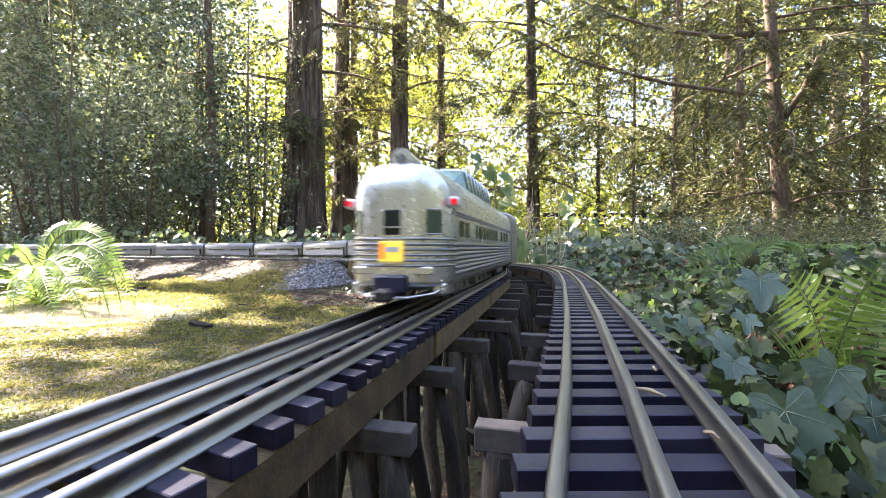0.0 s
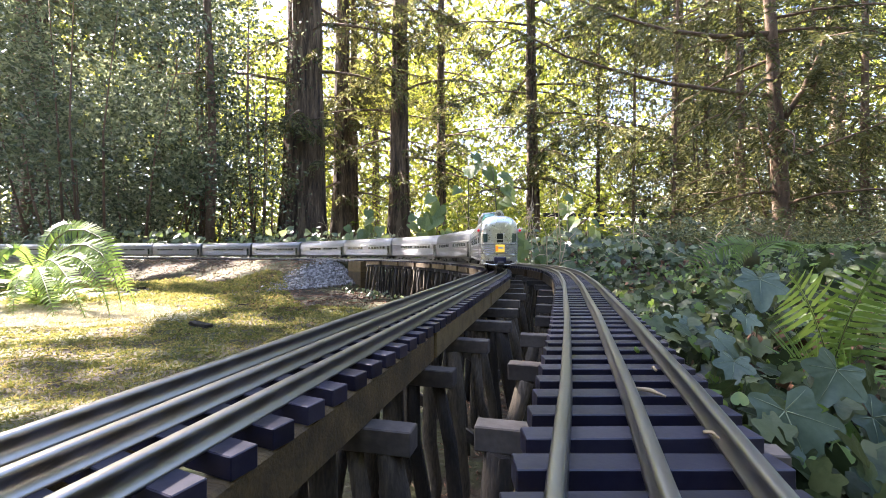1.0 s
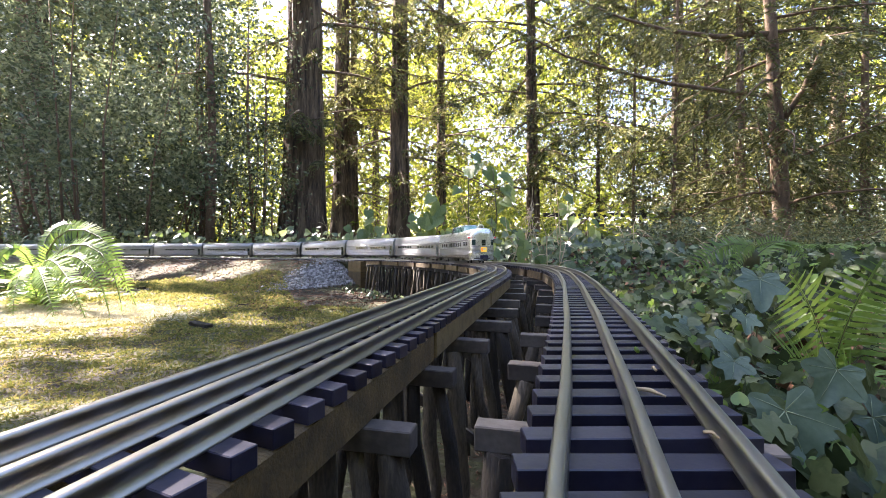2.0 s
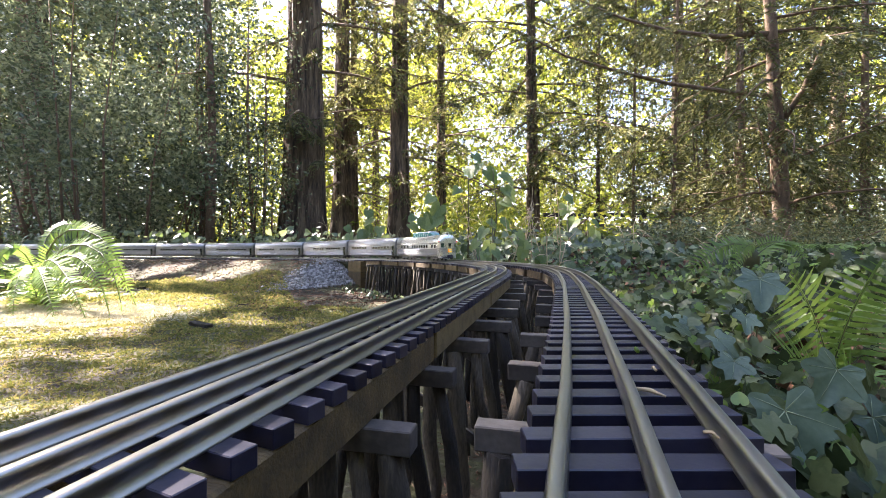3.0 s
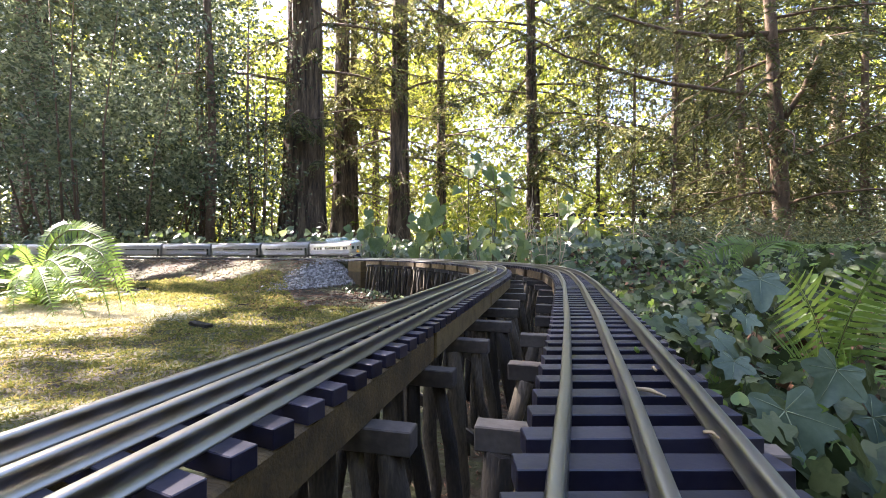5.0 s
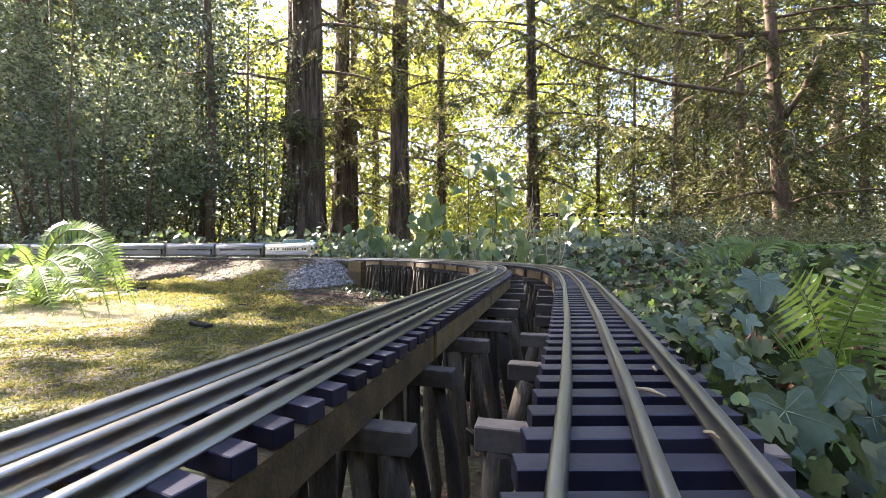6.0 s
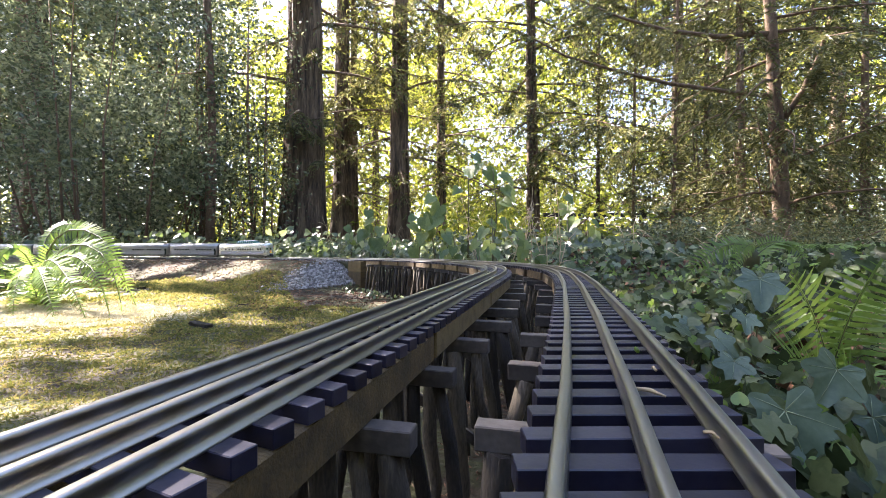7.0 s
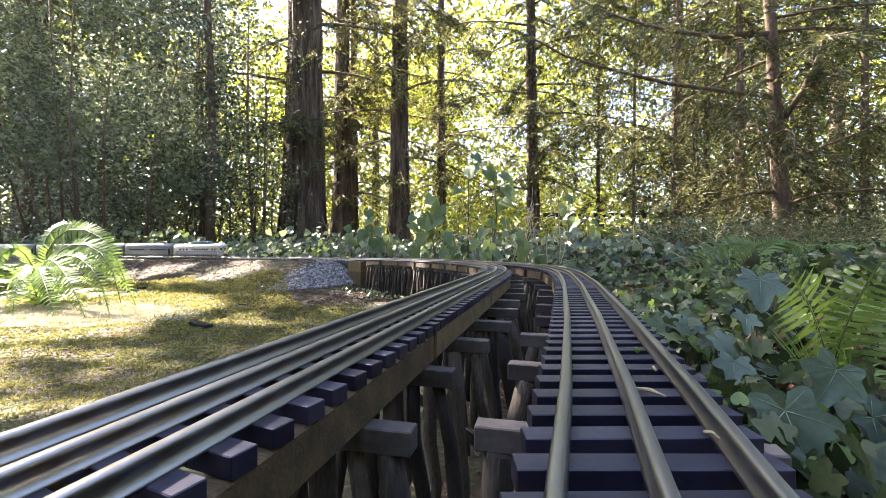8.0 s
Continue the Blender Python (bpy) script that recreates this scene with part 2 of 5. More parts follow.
def ground_z(x, y):
    x, y = np.atleast_1d(np.asarray(x, float)), np.atleast_1d(np.asarray(y, float))
    side, s = line_near(x, y)
    bank = smooth(2.08, 2.46, s)                       # the embankment begins where the trestle ends
    crest = np.interp(s, *RAIL_Z) - 0.014
    z = np.full(len(x), GROUND_LOW) + 0.02 * np.sin(x * 2.1 + 1) * np.cos(y * 1.7)
    fall = smooth(-0.50, -0.055, side)               # slope on the near side
    z = z * (1 - bank * fall) + crest * bank * fall
    beyond = smooth(0.05, 0.6, side) * smooth(0.8, 1.6, y)
    z = z * (1 - beyond) + beyond * (-0.055 + 0.02 * np.sin(x * 0.9 + 0.5) + 0.02 * np.maximum(y - 4, 0))
    rx = x - (0.10 + 0.25 * y)                       # the ivy slope beside the outer track
    right = smooth(0.05, 0.55, rx) * (1 - smooth(0.7, 1.6, y)) * (y < 30)
    z = z + right * 0.13
    z += 0.006 * np.sin(x * 17 + 3 * np.sin(y * 9)) * np.sin(y * 15 + 2 * np.sin(x * 7))
    return z


def ground():
    n = 300
    u = np.linspace(-1, 1, n)
    g = 2.2 * u + 250 * np.sign(u) * np.abs(u) ** 9
    X, Y = np.meshgrid(g - 0.3, g + 1.2)
    x, y = X.ravel(), Y.ravel()
    z = np.concatenate([ground_z(a, b) for a, b in zip(np.array_split(x, 90), np.array_split(y, 90))])
    i = np.arange(n * n).reshape(n, n)
    f = np.stack([i[:-1, :-1], i[:-1, 1:], i[1:, 1:], i[1:, :-1]], -1).reshape(-1, 4)
    ob = mesh_part("ground", raw_mesh("ground", np.stack([x, y, z], 1), f, True), M_SOIL)
    tagged(ob, "mossy brown forest soil under the little railway", "ground", kind="structure")


ground()


# ---- track ----
RAIL_PROFILE = [(-0.0008, 0), (0.0008, 0), (0.0014, -0.0003), (0.0016, -0.0009), (0.0014, -0.0017), (0.0006, -0.0023), (0.0005, -0.0046), (0.0015, -0.0055),
                (0.0020, -0.0062), (-0.0020, -0.0062), (-0.0015, -0.0055), (-0.0005, -0.0046), (-0.0006, -0.0023), (-0.0014, -0.0017), (-0.0016, -0.0009), (-0.0014, -0.0003)]
GAUGE = 0.0352


def rail(off, s0, s1, parent):
    ss = np.concatenate([np.arange(s0, min(s1, 2.4), 0.01), np.arange(max(2.4, s0), s1, 0.03)])
    v = []
    for s in ss:
        x, y, z, th = on_line(s, off)
        c, sn = math.cos(th), math.sin(th)
        v += [(x + a * c, y - a * sn, z + b) for a, b in RAIL_PROFILE]
    k, n = len(RAIL_PROFILE), len(ss)
    f = [(i * k + j, i * k + (j + 1) % k, (i + 1) * k + (j + 1) % k, (i + 1) * k + j) for i in range(n - 1) for j in range(k)]
    return mesh_part("rail", raw_mesh("rail", v, f, True), M_RAIL, parent)


TIE_Z, TIE_H, TIE_L, TIE_W, TIE_STEP = -0.0060, 0.0054, 0.0560, 0.0073, 0.0152


def tie_mesh():
    bm = box(TIE_L, TIE_W, TIE_H, (0, 0, -TIE_H / 2), 0.00025)
    me = bpy.data.meshes.new("tie")
    bm.to_mesh(me)
    bm.free()
    me.materials.append(M_TIE)
    return me


def track(off, s0, s1, skew, label):
    thing = tagged(new("model_track"), label, "model track", "three-rail tracks")
    thing.location = Vector(on_line(0.3, off)[:3])
    for g in (-GAUGE / 2, 0, GAUGE / 2):
        r = rail(off + g, s0, s1, thing)
        r.matrix_parent_inverse = Matrix.Translation(-thing.location)
    me, far, count = tie_mesh(), [], 0
    base = np.array([v.co for v in me.vertices])
    faces = [tuple(p.vertices) for p in me.polygons]
    rng = random.Random(5)
    for s in np.arange(s0 + (0.003 if off else TIE_STEP / 2), s1, TIE_STEP):
        x, y, z, th = on_line(s, off)
        turn = -th + skew * (1 - float(smooth(0.25, 0.75, s)[()])) + rng.uniform(-0.012, 0.012)
        m = Matrix.Translation((x, y, z + TIE_Z)) @ Matrix.Rotation(turn, 4, "Z")
        if s < 2.2:
            ob = new("tie", me)
            ob.parent, ob.matrix_parent_inverse = thing, Matrix.Translation(-thing.location)
            ob.matrix_basis = m
        else:
            far.append(m)
    if far:
        v, f = [], []
        for m in far:
            k = len(v)
            v += [m @ Vector(c) for c in base]
            f += [tuple(k + i for i in p) for p in faces]
        fm = bpy.data.meshes.new("tie_run")
        fm.from_pydata(v, [], f)
        ob = mesh_part("tie_run", fm, M_TIE, thing)
        ob.matrix_parent_inverse = Matrix.Translation(-thing.location)
        tagged(ob, kind="stuff")
    return thing


track(0.0, -0.3, 9.6, -0.20, "three-rail model track with black plastic ties on timber trestle")
track(OUTER, -0.3, 9.6, 0.25, "three-rail model track with dull silver rails beside ivy")


# ---- trestles ----
def beam_between(name, a, b, w, h, mat, parent, inv, bevel=0.0008):
    """A timber from a to b (points on its top's middle)."""
    a, b = Vector(a), Vector(b)
    d = b - a
    m = Matrix.Translation((a + b) / 2) @ d.to_track_quat("Y", "Z").to_matrix().to_4x4()
    bm = box(w, d.length, h, (0, 0, -h / 2), bevel)
    ob = part(name, bm, mat, parent)
    ob.matrix_parent_inverse = inv
    ob.matrix_basis = m
    return ob


STR_TOP, STR_H, CAP_H = TIE_Z - TIE_H, 0.0158, 0.0092


def trestle(off, s_end, halves, first, step, seed, label):
    rng = random.Random(seed)
    thing = tagged(new("timber_trestle"), label, "trestle", "timber trestles")
    thing.location = Vector(on_line(0.3, off)[:3])
    inv = Matrix.Translation(-thing.location)
    s = -0.30
    while s < s_end:
        seg, gap = (0.236, 0.003) if s < 0.6 else (0.150, 0.010)
        e = min(s + seg, s_end + 0.05)
        for side in (-0.0225, 0.0225):
            xa, ya, za, _ = on_line(s + gap, off + side)
            xb, yb, zb, _ = on_line(e - gap, off + side)
            beam_between("stringer", (xa, ya, za + STR_TOP), (xb, yb, zb + STR_TOP), 0.0082, STR_H, M_STRINGER, thing, inv)
        s = e
    s, bent = first - 3 * step, -3
    while s < s_end:
        x, y, z, th = on_line(s, off)
        half = halves[bent] if 0 <= bent < len(halves) else rng.uniform(0.044, 0.056)
        bent += 1
        zt = z + STR_TOP - STR_H
        turn = Matrix.Rotation(-th + rng.uniform(-0.06, 0.06), 4, "Z")
        cap = part("bent_cap", box(2 * half, 0.0095, CAP_H, (0, 0, -CAP_H / 2), 0.0005), M_CAP, thing, "grey squared timber cap")
        cap.matrix_parent_inverse = inv
        cap.matrix_basis = Matrix.Translation((x, y, zt)) @ turn
        count = 6
        for k in range(count):
            u = (k / (count - 1) - 0.5) * 2
            top = Vector((x, y, zt - CAP_H)) + turn @ Vector((u * (half - 0.010), rng.uniform(-0.002, 0.002), 0))
            foot = Vector((x, y, 0)) + turn @ Vector((u * (half + 0.012) + rng.uniform(-0.006, 0.006), rng.uniform(-0.006, 0.006), 0))
            foot.z = float(ground_z(foot.x, foot.y)[0]) - 0.012
            if foot.z > top.z - 0.01:
                continue
            pts = [top.lerp(foot, f) + Vector((rng.uniform(-1, 1), rng.uniform(-1, 1), 0)) * 0.0028 * (0 < f < 1) for f in (0, 0.25, 0.5, 0.75, 1)]
            r = rng.uniform(0.0034, 0.0064)
            pile = part("timber_post", tube(pts, [r * rng.uniform(0.88, 1.12) for _ in pts], 7, None, 0.12, rng), M_PILE, cap)
            pile.matrix_parent_inverse = cap.matrix_basis.inverted()
        if rng.random() < 0.4:
            h = half - 0.006
            low = zt - CAP_H - rng.uniform(0.055, 0.075)
            sgn = rng.choice((-1, 1))
            a = Vector((x, y, 0)) + turn @ Vector((-h * sgn, 0.0072, 0))
            b = Vector((x, y, 0)) + turn @ Vector((h * sgn, 0.0072, 0))
            a.z, b.z = zt - CAP_H - 0.012, low
            br = beam_between("sway_brace", a, b, 0.0026, 0.0075, M_CAP, cap, cap.matrix_basis.inverted(), 0.0003)
        s += step
    return thing


trestle(0.0, 2.08, (0.044, 0.042, 0.0495, 0.058, 0.057, 0.053), 0.076, 0.080, 11, "low timber trestle on rough bark piles, weathered brown")
trestle(OUTER, 2.08, (0.0505, 0.050, 0.051, 0.045), 0.0876, 0.088, 23, "timber trestle with grey caps beside ivy slope")


def abutment():
    thing = tagged(new("timber_abutment"), "weathered brown timber block ending the trestle", "abutment")
    x, y, z, th = on_line(2.20, 0.0)
    inv = Matrix()
    for k, (dz, hh) in enumerate(((0, 0.052), (-0.0525, 0.075))):
        ob = part("abutment_timber", box(0.085, 0.115, hh, (0, 0, -hh / 2), 0.002), M_STRINGER, thing)
        ob.matrix_basis = Matrix.Translation((x, y, z + STR_TOP + dz)) @ Matrix.Rotation(-th, 4, "Z")


abutment()

# ---- the train ----
CAR_L, CAR_W, CAR_TOP, FLOOR, EAVE, PITCH = 0.412, 0.0318, 0.0915, 0.0150, 0.0650, 0.4306


def car_profile(w, top):
    """Half a cross-section from the floor to the ridge, then mirrored."""
    k = w / CAR_W
    right = [(w * 0.97, FLOOR), (w, FLOOR + 0.003), (w, EAVE - 0.006)]
    for i in range(7):
        a = math.pi / 2 * i / 6
        right.append((w * math.cos(a) ** 0.64 if i < 6 else 0.0, EAVE + (top - EAVE) * math.sin(a) ** 0.8))
    return right + [(-x, z) for x, z in right[-2::-1]]


def loft(sections, cap=True):
    bm, rings = bmesh.new(), []
    for y, w, top in sections:
        rings.append([bm.verts.new((x, y, z)) for x, z in car_profile(w, top)])
    for a, b in zip(rings, rings[1:]):
        n = len(a)
        for i in range(n):
            f = bm.faces.new((a[i], a[(i + 1) % n], b[(i + 1) % n], b[i]))
            f.smooth = i != n - 1
    if cap:
        bm.faces.new(rings[0][::-1])
        bm.faces.new(rings[-1])
    bmesh.ops.recalc_face_normals(bm, faces=bm.faces)
    return bm


def truck(parent, y):
    bm = box(0.046, 0.052, 0.004, (0, y, 0.0105), 0.001)
    for sx in (-0.0215, 0.0215):
        box(0.0025, 0.060, 0.005, (sx, y, 0.008), 0.0008, bm)
        for k in (-1, 0, 1):
            box(0.004, 0.010, 0.007, (sx, y + k * 0.018, 0.0085), 0.0008, bm)
    tr = part("truck", bm, M_TRUCK, parent, "grey metal bogie frame")
    for wy in (-0.015, 0.015):
        for sx in (-1, 1):
            bm = bmesh.new()
            m = Matrix.Translation((sx * 0.0165, y + wy, 0.0066)) @ Matrix.Rotation(math.pi / 2, 4, "Y")
            bmesh.ops.create_cone(bm, cap_ends=True, segments=20, radius1=0.0064, radius2=0.0064, depth=0.003, matrix=m)
            part("wheel", bm, M_BLACK, tr)


def windows_on(parent, spots, z, h, w, mat):
    for sx in (-1, 1):
        for y in spots:
            bm = box(0.0012, w, h, (sx * (CAR_W + 0.0002), y, z), 0.0004)
            pane = part("window", bm, mat, parent)
            fr = bmesh.new()
            for dz in (-h / 2 - 0.0004, h / 2 + 0.0004):
                box(0.0016, w + 0.0010, 0.0005, (sx * (CAR_W + 0.0003), y, z + dz), 0, fr)
            part("window_frame", fr, M_STEEL_BRIGHT, pane)


def fluting(parent, y0, y1, z0, z1, count):
    for sx in (-1, 1):
        bm = bmesh.new()
        zs = np.linspace(z0, z1, count * 4 + 1)
        rows = []
        for i, z in enumerate(zs):
            x = sx * (CAR_W + (0.0002, 0.0007, 0.0010, 0.0007)[i % 4])
            rows.append([bm.verts.new((x, y, z)) for y in (y0, y1)])
        rows = [[bm.verts.new((sx * (CAR_W - 0.001), y, z0)) for y in (y0, y1)]] + rows + [[bm.verts.new((sx * (CAR_W - 0.001), y, z1)) for y in (y0, y1)]]
        for a, b in zip(rows, rows[1:]):
            bm.faces.new((a[0], a[1], b[1], b[0]))
        bmesh.ops.recalc_face_normals(bm, faces=bm.faces)
        part("fluted_panel", bm, M_FLUTE, parent, "corrugated stainless side panel")


def roof_ribs(parent, y0, y1):
    bm = bmesh.new()
    for k in range(9):
        a = math.pi * (k + 1) / 10
        box(0.0008, y1 - y0, 0.0006, (math.copysign(CAR_W * abs(math.cos(a)) ** 0.64, math.cos(a)), (y0 + y1) / 2, EAVE + (CAR_TOP - EAVE) * math.sin(a) ** 0.8 + 0.0002), 0, bm)
    part("roof_ribs", bm, M_STEEL, parent)


def underframe(parent):
    bm = box(0.050, CAR_L - 0.03, 0.003, (0, 0, FLOOR - 0.0018), 0.0005)
    rng = random.Random(3)
    for k in range(9):
        y = -0.10 + k * 0.025
        box(0.010, rng.uniform(0.010, 0.020), rng.uniform(0.004, 0.0075), (rng.choice((-0.02, 0.02)), y, FLOOR - 0.006), 0.0006, bm)
    part("underframe", bm, M_TRUCK, parent, "grey underfloor gear boxes")


def diaphragm(parent, y):
    bm = bmesh.new()
    for k in range(3):
        box(0.030, 0.003, 0.054, (0, y + (k - 1) * 0.004, 0.044), 0.0012, bm)
    part("diaphragm", bm, M_BLACK, parent, "black corrugated end gangway")


def coach(seats):
    thing = tagged(new("passenger_car"), "silver streamlined model coach with fluted sides", "train car", "cars of the silver train")
    h = CAR_L / 2
    part("body", loft([(-h, CAR_W * 0.97, CAR_TOP - 0.002), (-h + 0.002, CAR_W, CAR_TOP), (h - 0.002, CAR_W, CAR_TOP), (h, CAR_W * 0.97, CAR_TOP - 0.002)]), M_STEEL, thing)
    fluting(thing, -h + 0.02, h - 0.02, 0.0175, 0.0400, 7)
    fluting(thing, -h + 0.004, h - 0.004, 0.0575, 0.0615, 2)
    roof_ribs(thing, -h + 0.004, h - 0.004)
    windows_on(thing, seats, 0.0500, 0.0095, 0.0165, M_WINDOW)
    for y in (-h + 0.020,):
        bm = bmesh.new()
        for sx in (-1, 1):
            box(0.0014, 0.016, 0.040, (sx * (CAR_W + 0.0002), y, 0.037), 0.0004, bm)
        part("car_door", bm, M_WINDOW, thing, "dark vestibule door")
    truck(thing, -h + 0.065)
    truck(thing, h - 0.065)
    underframe(thing)
    diaphragm(thing, -h - 0.005)
    diaphragm(thing, h + 0.005)
    return thing


def observation_car():
    thing = tagged(new("observation_car"), "silver dome observation car with red markers and lit yellow drumhead", "train car", "cars of the silver train")
    h = CAR_L / 2
    FLAT, CORNER = CAR_W - 0.022, 0.022

    def tail_point(a, out=0.0):
        """On the plan of the rounded tail: a runs from the flat end to the side."""
        return FLAT + (CORNER + out) * math.sin(a), -h + CORNER - (CORNER + out) * math.cos(a)

    secs = []
    for i in range(10):
        a = math.pi / 2 * i / 9
        w, y = tail_point(a)
        secs.append((y, w, CAR_TOP - 0.0190 * (1 - math.sin(a)) ** 1.5))
    secs += [(-h + 0.05, CAR_W, CAR_TOP), (h - 0.002, CAR_W, CAR_TOP), (h, CAR_W * 0.97, CAR_TOP - 0.002)]
    part("body", loft(secs), M_STEEL_BRIGHT, thing)
    fluting(thing, -h + 0.030, h - 0.02, 0.0200, 0.0420, 7)
    fluting(thing, -h + 0.030, h - 0.004, 0.0590, 0.0625, 2)
    # corrugation and windows round the tail
    for k in range(6):
        z = 0.0275 + k * 0.0032
        bm = bmesh.new()
        pts = [(-(CAR_W + 0.0003), -h + 0.034, z)] + [(-tail_point(math.pi / 2 * i / 8, 0.0004)[0], tail_point(math.pi / 2 * i / 8, 0.0004)[1], z) for i in range(8, -1, -1)]
        pts = pts + [(-x, y, zz) for x, y, zz in pts[::-1]]
        tube(pts, [0.0009] * len(pts), 6, bm)
        part("tail_rib", bm, M_STEEL, thing)
    bm = box(0.0105, 0.0012, 0.0150, (0, -h - 0.0004, 0.0535), 0.0004)
    rear = part("rear_window", bm, M_WINDOW, thing, "dark door window at the tail")
    part("grab_bar", box(0.018, 0.0016, 0.0008, (0, -h - 0.0022, 0.0505)), M_STEEL_BRIGHT, rear)
    part("door_panel", box(0.0165, 0.0010, 0.0440, (0, -h + 0.0002, 0.0390), 0.0003), M_STEEL_BRIGHT, thing)
    for sx in (-1, 1):
        bm = bmesh.new()
        cols = []
        for i in range(7):
            ang = 0.50 + 0.48 * i / 6
            col = []
            for z, o in ((0.0470, -0.001), (0.0470, 0.0005), (0.0605, 0.0005), (0.0605, -0.001)):
                x, y = tail_point(ang, o)
                col.append(bm.verts.new((sx * x, y, z)))
            cols.append(col)
        for c0, c1 in zip(cols, cols[1:]):
            for i in range(4):
                bm.faces.new((c0[i], c0[(i + 1) % 4], c1[(i + 1) % 4], c1[i]))
        bm.faces.new(cols[0][::-1])
        bm.faces.new(cols[-1])
        bmesh.ops.recalc_face_normals(bm, faces=bm.faces)
        pane = part("tail_window", bm, M_LOUNGE, thing, "green-tinted curved lounge window")
        for z in (0.0464, 0.0611):
            pts = [(sx * tail_point(0.50 + 0.48 * i / 6, 0.0006)[0], tail_point(0.50 + 0.48 * i / 6, 0.0006)[1], z) for i in range(7)]
            part("window_frame", tube(pts, [0.0006] * 7, 5), M_STEEL, pane)
        # marker lamp
        bm = box(0.0070, 0.011, 0.0065, (sx * (CAR_W + 0.0026), -h + 0.019, 0.0665), 0.0014)
        mk = part("marker_lamp", bm, M_WHITE, thing, "white marker lamp housing")
        bm = bmesh.new()
        bmesh.ops.create_cone(bm, cap_ends=True, segments=14, radius1=0.0022, radius2=0.0019, depth=0.0016,
                              matrix=Matrix.Translation((sx * (CAR_W + 0.0030), -h + 0.0130, 0.0665)) @ Matrix.Rotation(math.pi / 2, 4, "X"))
        part("marker_lens", bm, M_RED, mk, "glowing red lens")
    drum = part("drumhead", box(0.0150, 0.0024, 0.0125, (0, -h - 0.0020, 0.0360), 0.0006), M_YELLOW, thing, "lit yellow tail sign")
    part("drumhead_mark", box(0.0085, 0.0006, 0.0030, (0.001, -h - 0.0034, 0.0372)), M_WHITE, drum)
    part("drumhead_band", box(0.0040, 0.0006, 0.0090, (-0.0052, -h - 0.0034, 0.0362)), M_ORANGE, drum)
    part("tail_sill", box(0.0500, 0.004, 0.0050, (0, -h + 0.002, 0.0245), 0.0008), M_STEEL_BRIGHT, thing)
    part("coupler_pocket", box(0.0200, 0.012, 0.0100, (0, -h - 0.001, 0.0170), 0.0012), M_PLASTIC, thing, "dark blue coupler pocket")
    bm = box(0.0070, 0.020, 0.0060, (0, -h - 0.006, 0.0110), 0.0015)
    box(0.0110, 0.008, 0.0080, (0, -h - 0.014, 0.0110), 0.0020, bm)
    part("coupler", bm, M_BLACK, thing)
    bm = bmesh.new()
    pts = [(-0.029, -h + 0.014, 0.0150), (-0.025, -h + 0.004, 0.0110), (-0.011, -h - 0.006, 0.0090), (0.011, -h - 0.006, 0.0090), (0.025, -h + 0.004, 0.0110), (0.029, -h + 0.014, 0.0150)]
    tube(pts, [0.0008] * 6, 6, bm)
    part("tail_rail", bm, M_STEEL_BRIGHT, thing, "bright wire rail under the tail")
    for sx in (-1, 1):
        part("tail_step", box(0.008, 0.020, 0.0080, (sx * 0.0265, -h + 0.020, 0.0130), 0.0015), M_STEEL_BRIGHT, thing)
    # roof lamp
    bm = bmesh.new()
    m = Matrix.Translation((0, -h + 0.030, CAR_TOP + 0.0030)) @ Matrix.Rotation(math.pi / 2, 4, "X")
    bmesh.ops.create_cone(bm, cap_ends=True, segments=18, radius1=0.0056, radius2=0.0072, depth=0.026, matrix=m)
    box(0.0085, 0.026, 0.010, (0, -h + 0.034, CAR_TOP - 0.0045), 0.001, bm)
    lamp = part("roof_lamp", bm, M_STEEL_BRIGHT, thing, "silver warning lamp on the tail roof")
    bm = bmesh.new()
    m = Matrix.Translation((0, -h + 0.0164, CAR_TOP + 0.0030)) @ Matrix.Rotation(math.pi / 2, 4, "X")
    bmesh.ops.create_cone(bm, cap_ends=True, segments=18, radius1=0.0030, radius2=0.0034, depth=0.0016, matrix=m)
    part("lamp_lens", bm, M_TRUCK, lamp, "unlit dark lamp lens")
    # vista dome
    y0, y1 = -0.110, 0.075
    ds = [(y0, 0.016, CAR_TOP + 0.0005), (y0 + 0.022, 0.0225, CAR_TOP + 0.0125), (y0 + 0.04, 0.0235, CAR_TOP + 0.0140), (y1 - 0.04, 0.0235, CAR_TOP + 0.0140), (y1 - 0.018, 0.0225, CAR_TOP + 0.0125), (y1, 0.016, CAR_TOP + 0.0005)]
    bm, rings = bmesh.new(), []
    for y, w, t in ds:
        rings.append([bm.verts.new((x, y, z)) for x, z in ((w, CAR_TOP - 0.012), (w, CAR_TOP - 0.006), (w * 0.82, t - 0.002), (0, t), (-w * 0.82, t - 0.002), (-w, CAR_TOP - 0.006), (-w, CAR_TOP - 0.012))])
    for a, b in zip(rings, rings[1:]):
        for i in range(6):
            bm.faces.new((a[i], a[i + 1], b[i + 1], b[i]))
    bm.faces.new(rings[0][::-1])
    bm.faces.new(rings[-1])
    bmesh.ops.recalc_face_normals(bm, faces=bm.faces)
    dome = part("vista_dome", bm, M_DOME, thing, "green glass dome with bright ribs")
    part("dome_spine", box(0.030, y1 - y0 - 0.06, 0.0016, (0, (y0 + y1) / 2, CAR_TOP + 0.0140), 0.0005), M_STEEL_BRIGHT, dome)
